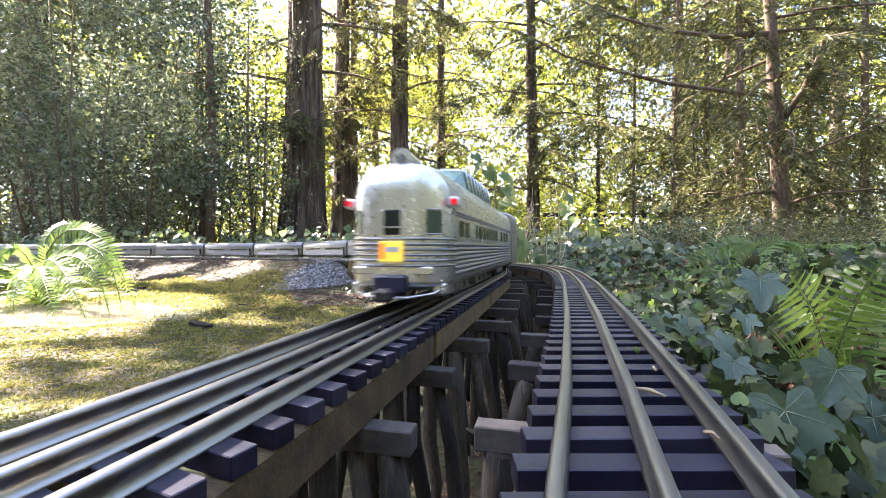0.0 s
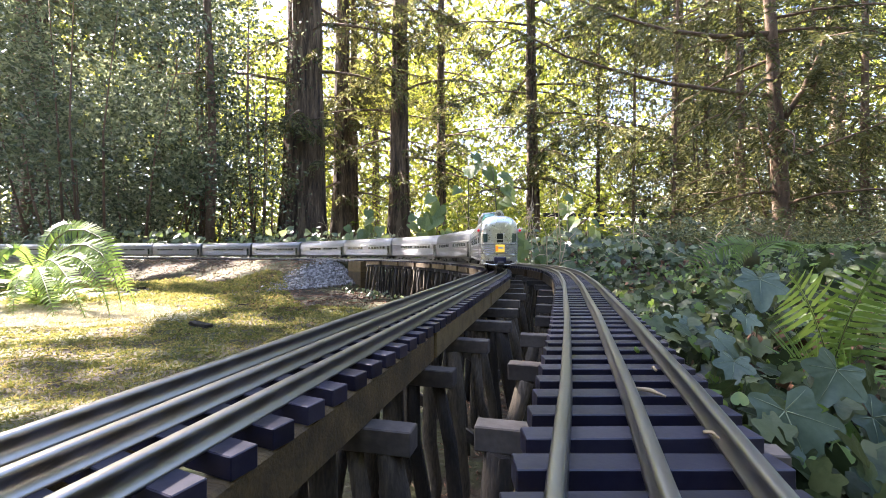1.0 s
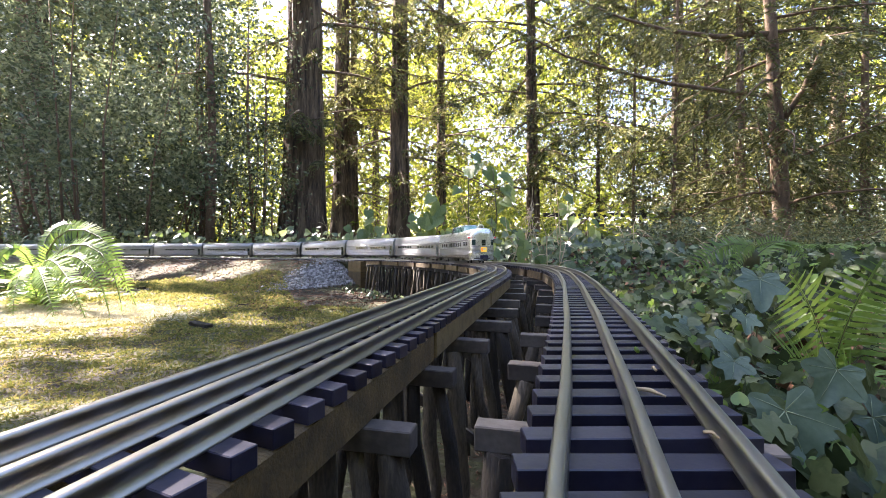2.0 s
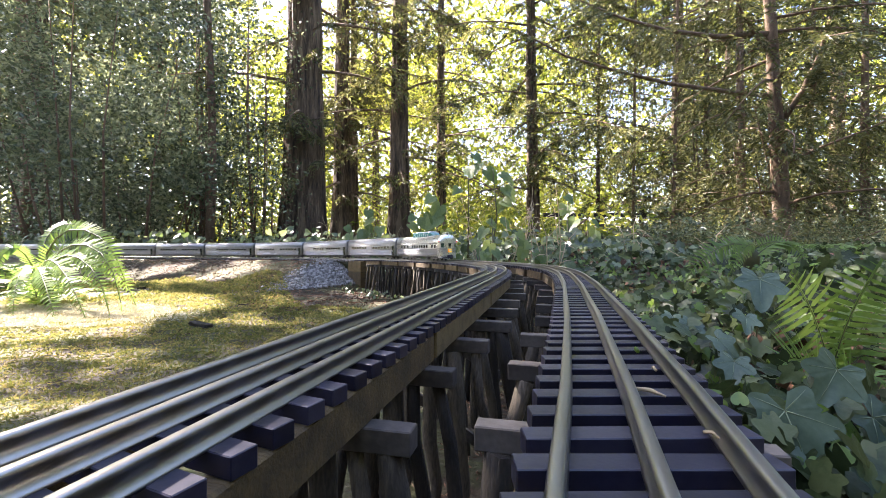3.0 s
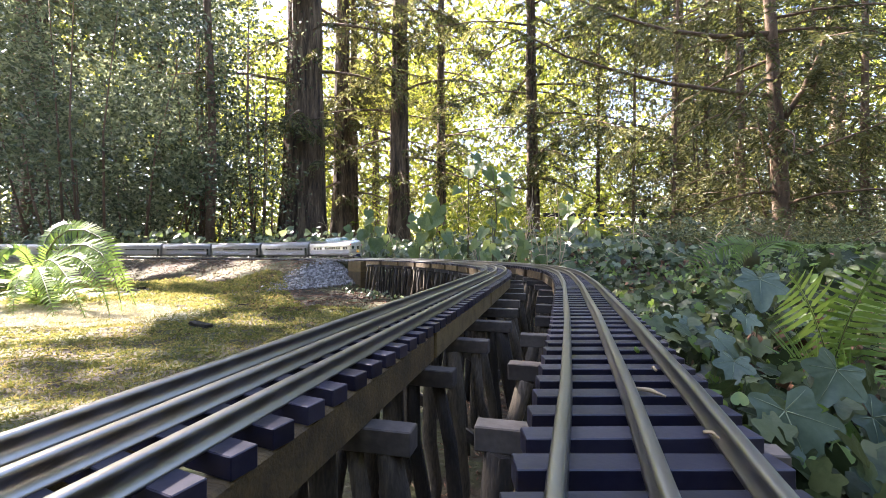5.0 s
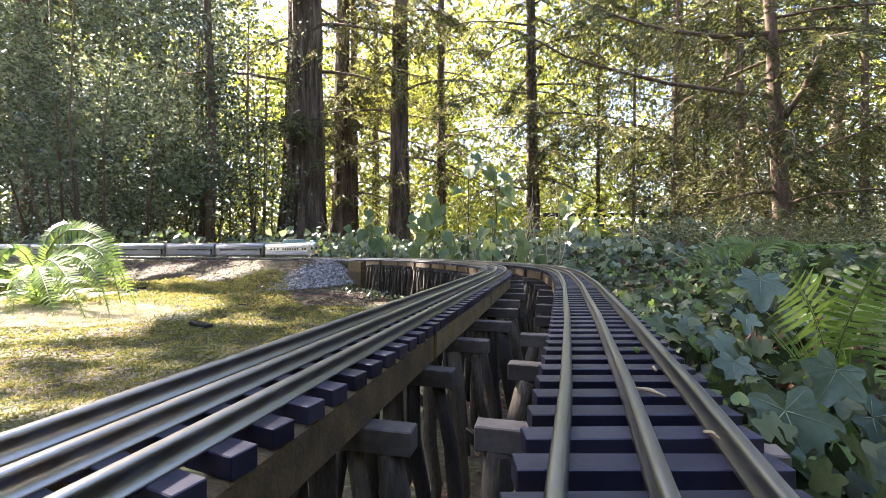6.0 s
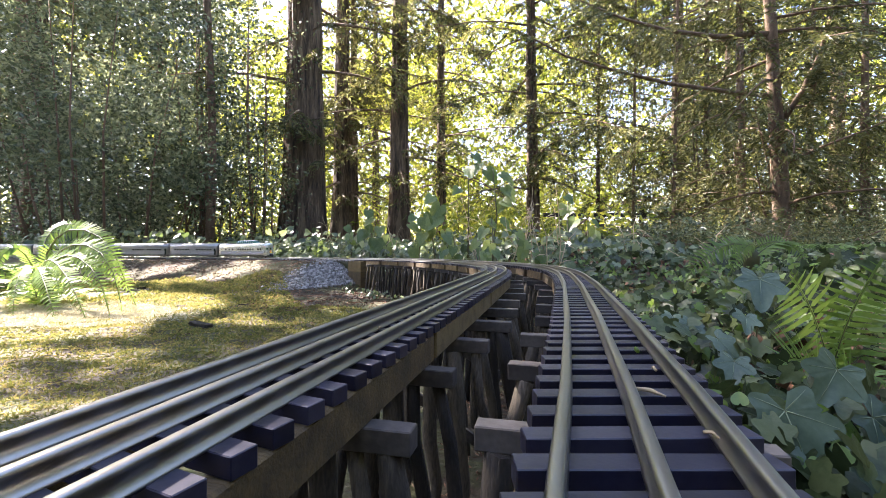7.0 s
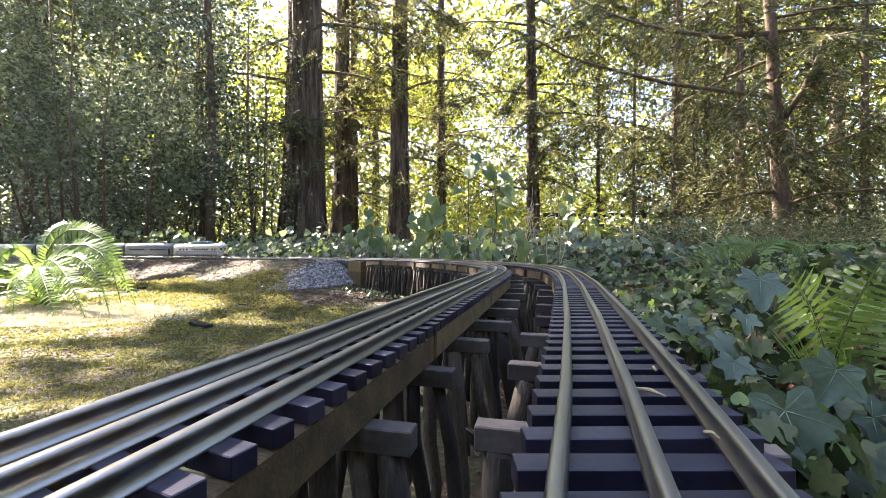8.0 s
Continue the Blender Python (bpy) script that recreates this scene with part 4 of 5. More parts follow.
def fence():
    thing = tagged(new("wooden_fence"), "weathered low post-and-rail fence beyond the ivy", "fence")
    x0, x1, d = px(960, 7.0), px(1240, 7.0), 7.0
    z = float(ground_z((x0 + x1) / 2, d)[0])
    thing.location = ((x0 + x1) / 2, d, z)
    half = (x1 - x0) / 2
    for k in range(4):
        part("fence_post", box(0.07, 0.07, 0.66, (-half + 0.3 + k * (2 * half - 0.6) / 3, 0, 0.29), 0.006), M_CAP, thing)
    for zz in (0.28, 0.54):
        part("fence_rail", box(2 * half, 0.035, 0.06, (0, -0.053, zz), 0.005), M_CAP, thing)


fence()


def far_woods():
    rng = np.random.default_rng(8)
    n, k = 108000, 820
    ca = np.concatenate([rng.uniform(-0.85, 0.85, 700), rng.uniform(0.85, 5.4, 120)])
    cr, cz = rng.uniform(14, 28, k), rng.uniform(0, 1, k) ** 1.2 * 10
    i = rng.integers(0, k, n)
    c = np.stack([np.sin(ca[i]) * cr[i], np.cos(ca[i]) * cr[i], cz[i]], 1) + rng.normal(size=(n, 3)) * np.array([1.0, 1.0, 0.6])
    c[:, 2] = np.abs(c[:, 2])
    c = c[~in_gap(c) & ~open_to_sky(c, 3)]
    me = leaves_mesh("far_woods", c, 0.24, rng, 0.55, 0.3)
    tagged(mesh_part("far_woods", me, M_MAPLE), "far sunlit woodland foliage all around", "woods", kind="stuff")


far_woods()


# ---- ferns ----
def bend(points, n=26):
    """A smooth curve drawn by its control points."""
    u = np.linspace(0, 1, n)[:, None]
    rows = [np.asarray(p, float)[None] * np.ones_like(u) for p in points]
    while len(rows) > 1:
        rows = [a * (1 - u) + b * u for a, b in zip(rows, rows[1:])]
    return rows[0]


def add_frond(thing, P, ln, pairs, pinna, rng, face=(0, 0, 1.0), wide=0.07, droop=0.18, bare=0.05, tip=3.0):
    """One frond along the curve P (in the thing's space): a rachis with tapering pinnae on both sides."""
    u, face = np.linspace(0, 1, len(P)), np.asarray(face, float)
    k = np.linspace(bare, 0.985, pairs)
    c = np.stack([np.interp(k, u, P[:, j]) for j in range(3)], 1)
    t = np.stack([np.interp(np.minimum(k + 0.02, 1), u, P[:, j]) - np.interp(k - 0.02, u, P[:, j]) for j in range(3)], 1)
    t /= np.linalg.norm(t, axis=1)[:, None]
    sd = np.cross(t, face)
    sd /= np.linalg.norm(sd, axis=1)[:, None] + 1e-9
    nrm = np.cross(sd, t)
    size = pinna * ln * np.sin(np.clip(0.35 + (1 - k) * tip * 0.63, 0, math.pi / 2 + 0.5)) * (0.25 + 0.75 * np.minimum(1, (1 - k) * tip)) * rng.uniform(0.88, 1.08, pairs)
    V, F = [], []
    for sgn in (-1, 1):
        d = sd * sgn + t * 0.28 + nrm * rng.normal(0.02, 0.12, (pairs, 1)) + np.array([0, 0, -droop])
        d /= np.linalg.norm(d, axis=1)[:, None]
        wd = np.cross(d, nrm)
        wd /= np.linalg.norm(wd, axis=1)[:, None]
        w, s = size[:, None] * wide, size[:, None]
        ring = [c, c + d * s * 0.10 + wd * w, c + d * s * 0.55 + wd * w * 0.8 - nrm * s * 0.03, c + d * s - nrm * s * 0.10,
                c + d * s * 0.55 - wd * w * 0.8 - nrm * s * 0.03, c + d * s * 0.10 - wd * w]
        base = sum(len(q) for q in V)
        V.append(np.stack(ring, 1).reshape(-1, 3))
        i = np.arange(pairs)[:, None] * 6 + base
        for tri in ((0, 1, 5), (1, 2, 5), (2, 4, 5), (2, 3, 4)):
            F.append(i + np.array(tri))
    left, right = np.arange(pairs) * 6, np.arange(pairs) * 6 + pairs * 6
    allv = np.concatenate(V)
    allv[left] -= sd * 0.0012
    allv[right] += sd * 0.0012
    F += [np.stack([left[:-1], left[1:], right[1:]], 1), np.stack([left[:-1], right[1:], right[:-1]], 1)]
    fr = mesh_part("frond", raw_mesh("frond", allv, np.concatenate(F)), M_FERN, thing)
    part("rachis", tube([tuple(p) for p in P[::3]], [0.0024 * (1 - 0.8 * q) * (ln / 0.35) for q in u[::3]], 5), M_STEM, fr)


def fern(x, y, label, fronds, seed, dz=0.0, name="sword_fern", pairs=30, pinna=0.17, wide=0.07, chosen=()):
    """fronds: (azimuth degrees, length, lift 0..1.5); chosen: (control points, pinna length, pairs, face)."""
    rng = np.random.default_rng(seed)
    thing = tagged(new(name), label, "fern", "sword ferns")
    z = float(ground_z(x, y)[0]) + dz
    thing.location = (x, y, z)
    part("crown_base", tube([(0, 0, -0.03), (0, 0, 0.01), (0, 0, 0.025)], [0.018, 0.02, 0.006], 8), M_STEM, thing)
    for az, ln, lift in fronds:
        a = radians(az) + rng.normal() * 0.08
        out = np.array([math.sin(a), math.cos(a), 0.0])
        u = np.linspace(0, 1, 26)
        r = ln * (u * 0.55 + 0.18 * u ** 2)
        h = ln * lift * (u * 2.2 - 2.0 * u ** 2)
        P = out * r[:, None] + np.array([0, 0, 1.0]) * h[:, None]
        P += np.cross(out, [0, 0, 1.0]) * (0.06 * ln * np.sin(u * 3 + rng.uniform(0, 3)))[:, None]
        add_frond(thing, P, ln, pairs, pinna, rng, wide=wide)
    for points, length, count, face in chosen:
        P = bend([(0, 0, 0.02)] + [np.array(spot(*p)) - np.array(thing.location) for p in points])
        add_frond(thing, P, np.linalg.norm(np.diff(P, axis=0), axis=1).sum(), count, length, rng, face, wide, 0.25, 0.15, 5.0)
    return thing


SIDEWAYS = (0.15, -0.9, 0.45)
fern(px(82, 1.42), 1.42, "sunlit sword fern with bright arching fronds on the lawn",
     [(a, 0.30, 0.30 + 0.22 * (a % 3)) for a in range(10, 360, 26)], 1, pairs=34, pinna=0.11, wide=0.10, chosen=[
         ([(58, 420, 1.40), (115, 372, 1.36), (205, 385, 1.33), (226, 520, 1.30)], 0.062, 50, SIDEWAYS),
         ([(65, 445, 1.38), (130, 405, 1.32), (205, 405, 1.28), (216, 560, 1.24)], 0.064, 48, SIDEWAYS),
         ([(70, 450, 1.36), (120, 425, 1.30), (180, 445, 1.25), (196, 575, 1.20)], 0.068, 44, SIDEWAYS),
         ([(62, 450, 1.36), (85, 430, 1.30), (120, 470, 1.22), (158, 585, 1.16)], 0.072, 42, SIDEWAYS),
         ([(60, 460, 1.36), (60, 450, 1.30), (80, 490, 1.22), (105, 600, 1.15)], 0.074, 40, SIDEWAYS),
         ([(55, 450, 1.40), (30, 415, 1.36), (0, 420, 1.34), (-25, 530, 1.32)], 0.066, 46, SIDEWAYS),
         ([(60, 460, 1.38), (35, 450, 1.30), (20, 500, 1.24), (22, 590, 1.20)], 0.074, 40, SIDEWAYS),
         ([(60, 420, 1.46), (80, 390, 1.52), (130, 380, 1.58), (190, 420, 1.62)], 0.064, 48, SIDEWAYS),
         ([(75, 440, 1.40), (150, 430, 1.38), (220, 450, 1.36), (246, 560, 1.34)], 0.064, 44, SIDEWAYS)])
fern(px(20, 1.9), 1.9, "shaded sword fern at the lawn's edge", [(a, 0.36, 0.6) for a in range(10, 360, 40)], 2)
fern(px(1470, 0.43), 0.43, "green sword fern among ivy beside the track",
     [(75, 0.16, 0.95), (110, 0.13, 0.7), (-150, 0.10, 0.5)], 3, 0.03, pinna=0.30, pairs=18, wide=0.06, chosen=[
         ([(1468, 640, 0.42), (1452, 580, 0.41), (1430, 520, 0.40), (1395, 485, 0.40)], 0.36, 17, (0.0, -1.0, 0.3)),
         ([(1478, 640, 0.42), (1490, 580, 0.41), (1520, 520, 0.40), (1565, 455, 0.40)], 0.31, 19, (0.0, -1.0, 0.3)),
         ([(1480, 690, 0.40), (1500, 650, 0.38), (1530, 640, 0.37), (1575, 690, 0.36)], 0.34, 16, (0.0, -0.9, 0.5)),
         ([(1462, 690, 0.41), (1440, 640, 0.39), (1410, 620, 0.38), (1385, 650, 0.37)], 0.34, 15, (0.0, -0.9, 0.5))])
fern(px(1330, 1.15), 1.15, "sword fern on the shaded ivy slope", [(100, 0.24, 0.3)], 4, 0.07, pinna=0.18, wide=0.085, chosen=[
    ([(1340, 440, 1.15), (1300, 415, 1.12), (1250, 430, 1.10), (1208, 505, 1.08)], 0.14, 30, SIDEWAYS),
    ([(1345, 440, 1.15), (1330, 410, 1.12), (1310, 440, 1.10), (1285, 500, 1.08)], 0.14, 26, SIDEWAYS),
    ([(1350, 430, 1.16), (1390, 410, 1.14), (1420, 440, 1.12), (1440, 490, 1.10)], 0.14, 26, SIDEWAYS)])
fern(px(1500, 0.33), 0.33, "low fern under big ivy leaves", [(a, 0.12, 0.4) for a in (-90, -50, 10, 60)], 5, 0.0, pinna=0.30, pairs=18, wide=0.10, chosen=[
    ([(1490, 740, 0.33), (1470, 740, 0.32), (1440, 790, 0.31), (1400, 870, 0.30)], 0.26, 20, (0, -0.8, 0.6)),
    ([(1500, 730, 0.33), (1510, 720, 0.32), (1500, 740, 0.30), (1470, 800, 0.29)], 0.26, 18, (0, -0.8, 0.6))])
for p, d, seed in ((1450, 2.6, 7), (1545, 2.4, 8)):
    fern(px(p, d), d, "arching sword fern under the young conifers", [(a, 0.30, 0.45 + 0.2 * (a % 3)) for a in range(15, 360, 60)], seed, 0.0, pairs=30, pinna=0.15, wide=0.085)
fern(px(1500, 1.7), 1.7, "tall sword fern below the young conifers", [(a, 0.34, 0.45) for a in range(0, 360, 45)], 6)


# ---- ivy and broad leaves ----
def lobed(lobes=5, points=4):
    """Outline of a lobed leaf of length 1, stalk at the origin, tip along +y."""
    ang = {5: [(-150, 0.26), (-122, 0.46), (-92, 0.38), (-60, 0.66), (-32, 0.50), (0, 0.90), (32, 0.50), (60, 0.66), (92, 0.38), (122, 0.46), (150, 0.26)],
           1: [(-150, 0.20), (-105, 0.36), (-60, 0.46), (-25, 0.62), (0, 0.90), (25, 0.62), (60, 0.46), (105, 0.36), (150, 0.20)]}[lobes]
    out = []
    for (a0, r0), (a1, r1) in zip(ang, ang[1:]):
        for k in range(points):
            f = k / points
            g = f * f * (3 - 2 * f)
            a, r = radians(a0 + (a1 - a0) * f), r0 + (r1 - r0) * g
            out.append((r * math.sin(a), r * math.cos(a)))
    a, r = radians(ang[-1][0]), ang[-1][1]
    out.append((r * math.sin(a), r * math.cos(a)))
    return out


def leaf_arrays(lobes, points, cup=0.25):
    o = lobed(lobes, points)
    v = [(0, 0, 0)] + [(x, y, cup * abs(x) - 0.22 * (x * x + y * y)) for x, y in o]
    f = [(0, i + 1, i) for i in range(1, len(o))]
    return np.array(v), np.array(f)


def leaf_field(name, label, pts, size, mat, seed, lobes=5, points=2, face=(-0.25, -0.6, 0.75), jitter=0.55, category="ivy"):
    """A cover of many lobed leaves, in one mesh."""
    rng = np.random.default_rng(seed)
    v, f = leaf_arrays(lobes, points)
    n = len(pts)
    nr = np.array(face) + rng.normal(size=(n, 3)) * jitter
    nr[:, 2] = np.abs(nr[:, 2]) * 0.8 + 0.1
    nr /= np.linalg.norm(nr, axis=1)[:, None]
    t = rng.normal(size=(n, 3)) + np.array([0, 0, -0.6])
    y = t - nr * (t * nr).sum(1)[:, None]
    y /= np.linalg.norm(y, axis=1)[:, None]
    x = np.cross(y, nr)
    s = (size * rng.uniform(0.55, 1.35, n))[:, None, None]
    V = pts[:, None, :] + s * (v[None, :, 0:1] * x[:, None, :] + v[None, :, 1:2] * y[:, None, :] + v[None, :, 2:3] * nr[:, None, :])
    F = f[None] + (np.arange(n) * len(v))[:, None, None]
    ob = mesh_part(name, raw_mesh(name, V.reshape(-1, 3), F.reshape(-1, 3), True), mat)
    return tagged(ob, label, category, kind="stuff")


def scatter(n, x0, x1, y0, y1, rng, test, high, low=0.0):
    x, y = rng.uniform(x0, x1, n), y0 + (y1 - y0) * rng.random(n) ** 1.3
    loose = (x > 0.6) | (y > 0.7)                    # ragged outer edges
    x, y = x + loose * rng.normal(size=n) * 0.14, y + loose * rng.normal(size=n) * 0.14
    k = test(x, y)
    x, y = x[k], y[k]
    lift = 0.45 + 1.1 * np.abs(np.sin(x * 2.3 + 0.7) * np.sin(y * 1.9 + x))
    return np.stack([x, y, ground_z(x, y) + low + (high - low) * lift * rng.random(len(x)) ** 1.2], 1)


def right_of_track(x, y, gap=0.0):
    lx = np.interp(y, LY[:150], LX[:150])
    return (x - lx) > OUTER + 0.038 + gap


RNG = np.random.default_rng(77)
side_far = lambda x, y: line_near(x, y)[0]
p1 = scatter(9500, 0.1, 1.3, 0.12, 1.1, RNG, lambda x, y: right_of_track(x, y, 0.012), 0.075, 0.0)
p1 = p1[(((p1[:, 0] - 0.385) ** 2 + (p1[:, 1] - 0.42) ** 2) > 0.085 ** 2) & ((p1[:, 1] > 0.34) | (p1[:, 0] > 0.36) | (p1[:, 2] < -0.05))]
leaf_field("ivy_cover", "shaded dark green ivy covering the slope", p1, 0.019, M_IVY, 41, 5, 3, jitter=0.8)
p2 = scatter(22000, 0.2, 3.6, 0.9, 3.6, RNG, lambda x, y: (side_far(x, y) > OUTER + 0.07) & (right_of_track(x, y, 0.03) | (y > 1.5)), 0.065, 0.0)
leaf_field("ivy_cover", "dense ivy and low plants beyond the curve", p2, 0.023, M_IVY, 42, jitter=0.8)
p3 = scatter(13000, -4.5, 1.2, 1.6, 5.0, RNG, lambda x, y: (side_far(x, y) > OUTER + 0.07), 0.11, 0.0)
leaf_field("low_leafy_cover", "low leafy ground cover behind the far track", p3, 0.036, M_COVER, 43, 1, category="ground cover")
p4 = scatter(13000, -6, 6, 3.2, 9.0, RNG, lambda x, y: side_far(x, y) > 0.4, 0.18, 0.0)
leaf_field("low_leafy_cover", "forest undergrowth of rounded leaves", p4, 0.055, M_COVER, 44, 1, category="undergrowth")


p5 = scatter(2600, 0.1, 1.2, 0.25, 1.6, RNG, lambda x, y: right_of_track(x, y, 0.01) & (np.sin(x * 9 + 1) * np.sin(y * 7) > -0.1) & ((x - 0.385) ** 2 + (y - 0.42) ** 2 > 0.08 ** 2), 0.085, 0.02)
leaf_field("creeping_plant", "small pale green leaves creeping among the ivy", p5, 0.013, M_FERN, 45, 1, category="creeper")
p6 = scatter(3500, 0.08, 1.6, 0.42, 2.2, RNG, lambda x, y: right_of_track(x, y, 0.0), 0.05, 0.0)
leaf_field("fallen_leaves", "dry brown leaves caught among the ivy", p6, 0.018, M_LITTER, 46, 1, jitter=0.9, category="leaf litter")


def trestle_foot_plants():
    rng = np.random.default_rng(21)
    pts = []
    for _ in range(70):
        x, y, z, th = on_line(rng.uniform(1.62, 2.16), -rng.uniform(0.07, 0.15))
        pts.append((x, y, float(ground_z(x, y)[0]) + rng.uniform(0.004, 0.03)))
    leaf_field("young_ivy", "pale young ivy leaves at the foot of the trestle", np.array(pts), 0.013, M_COVER, 47, 5)


trestle_foot_plants()


def big_leaf(parent, name, at, size, normal, tip, lobes, mat, seed, veins=True):
    v, f = leaf_arrays(lobes, 5)
    rng = np.random.default_rng(seed)
    v[1:, 2] += rng.normal(size=len(v) - 1) * 0.008
    nr = Vector(normal).normalized()
    t = Vector(tip)
    y = (t - nr * t.dot(nr)).normalized()
    x = y.cross(nr)
    m = Matrix((x, y, nr)).transposed().to_4x4()
    m.translation = at
    ob = mesh_part(name, raw_mesh(name, v * size, f, True), mat, parent)
    ob.matrix_parent_inverse = Matrix.Translation(parent.location).inverted()
    ob.matrix_basis = m
    if veins:
        bm = bmesh.new()
        for a, r in ((0, 0.8), (60, 0.58), (-60, 0.58), (122, 0.40), (-122, 0.40)) if lobes == 5 else ((0, 0.85), (40, 0.45), (-40, 0.45), (80, 0.34), (-80, 0.34)):
            pts = []
            for q in (0.02, 0.5, 1.0):
                xx, yy = r * q * math.sin(radians(a)), r * q * math.cos(radians(a))
                pts.append((xx * size, yy * size, (0.25 * abs(xx) - 0.22 * (xx * xx + yy * yy) + 0.004) * size))
            tube(pts, [0.008 * size, 0.006 * size, 0.002 * size], 4, bm)
        part("leaf_rib", bm, M_VEIN, ob, "pale raised veins")
    return ob


def ivy_plant():
    thing = tagged(new("ivy_plant"), "large blue-green ivy leaves close beside the track", "ivy")
    thing.location = (0.24, 0.30, float(ground_z(0.24, 0.30)[0]))
    rng = random.Random(17)
    chosen = [(1390, 728, 0.270, 0.058, (-0.1, -0.85, 0.5), (0.15, 0.1, -1)), (1482, 655, 0.285, 0.041, (-0.1, -0.85, 0.45), (-0.7, 0, -1)),
              (1505, 820, 0.27, 0.038, (0.1, -0.6, 0.8), (0.2, -0.2, -1)), (1345, 495, 0.52, 0.060, (-0.1, -0.7, 0.7), (-0.2, 0, -1)),
              (1545, 740, 0.30, 0.045, (0.0, -0.8, 0.6), (0.6, 0, -1))]
    for p, q, d, size in [(1440, 760, 0.31, 0.040), (1395, 800, 0.26, 0.030), (1270, 600, 0.42, 0.034), (1225, 575, 0.50, 0.036), (1300, 640, 0.36, 0.032), (1320, 560, 0.48, 0.034), (1190, 560, 0.56, 0.030)]:
        chosen.append((p, q, d, size, (rng.uniform(-0.25, 0.25), -0.6, 0.75), (rng.uniform(-0.7, 0.7), 0, -1)))
    for i, (p, q, d, size, nrm, tip) in enumerate(chosen):
        at = Vector(spot(p, q, d))
        leaf = big_leaf(thing, "ivy_leaf", at, size * 0.82, nrm, tip, 5, M_IVY_BIG, i)
        foot = Vector((at.x + 0.01, at.y + 0.02, float(ground_z(at.x, at.y)[0]) - 0.005))
        st = part("leaf_stalk", tube([at, at.lerp(foot, 0.5) + Vector((0.004, 0.008, 0.004)), foot], [0.0008, 0.0010, 0.0012], 5), M_STEM, thing)
        st.matrix_parent_inverse = Matrix.Translation(thing.location).inverted()


ivy_plant()


def leafy_plant(p, q, d, count, size, seed, label="upright broad-leaved plant with pale green leaves"):
    """A stem up to a height given by its bearing, with broad leaves."""
    rng = random.Random(seed)
    x, y, ztop = spot(p, q, d)
    thing = tagged(new("broadleaf_plant"), label, "plant", "broad-leaved plants")
    z = float(ground_z(x, y)[0])
    thing.location = (x, y, z)
    h = ztop - z
    pts = [(x + rng.uniform(-.02, .02), y, z - 0.01), (x + rng.uniform(-.03, .03), y, z + h * 0.5), (x, y, ztop)]
    st = part("stem", tube(pts, [0.005, 0.004, 0.002], 6), M_STEM, thing)
    st.matrix_parent_inverse = Matrix.Translation(thing.location).inverted()
    for k in range(count):
        f = 1 - 0.75 * k / count * min(1, 0.30 / max(h, 0.05))
        at = Vector(pts[1]).lerp(Vector(pts[2]), max(0, f * 2 - 1)) + Vector((rng.uniform(-1, 1) * size * 0.7, rng.uniform(-0.5, 0.3) * size, rng.uniform(-0.3, 0.3) * size))
        big_leaf(thing, "broad_leaf", at, size * rng.uniform(0.7, 1.15), (rng.uniform(-0.6, 0.6), -0.8, rng.uniform(0.2, 0.9)), (rng.uniform(-0.8, 0.8), 0, -1), 1, M_BROAD, seed * 20 + k, False)


M_BROAD = material("broad_green_leaf", [(0.065, 0.11, 0.026), (0.115, 0.165, 0.045), (0.17, 0.225, 0.065)], rough=0.42, spec=0.45, scale=12, fine=10, bump=0.1, translucent=0.4, random_tint=0.5)
tall_plants = [(650, 378, 2.6, 8, 0.085), (620, 400, 2.7, 5, 0.07), (772, 352, 2.3, 7, 0.10), (745, 390, 2.3, 5, 0.08), (828, 268, 2.2, 4, 0.085), (872, 298, 2.2, 6, 0.085), (1005, 345, 2.4, 5, 0.08)]
low_plants = [(870, 385, 1.9, 6, 0.07), (915, 410, 1.7, 6, 0.06), (800, 410, 2.1, 6, 0.07), (1040, 395, 2.0, 6, 0.06), (690, 415, 2.7, 6, 0.07), (850, 435, 1.7, 6, 0.055), (780, 440, 2.0, 6, 0.06),
              (560, 425, 3.2, 6, 0.08), (500, 428, 3.4, 6, 0.08), (430, 425, 3.6, 6, 0.09), (330, 425, 3.8, 6, 0.08), (945, 445, 1.6, 5, 0.05), (880, 450, 1.6, 5, 0.045)]
for i, (p, q, d, c, s) in enumerate(tall_plants + low_plants):
    leafy_plant(p, q, d, c, s, 500 + i)


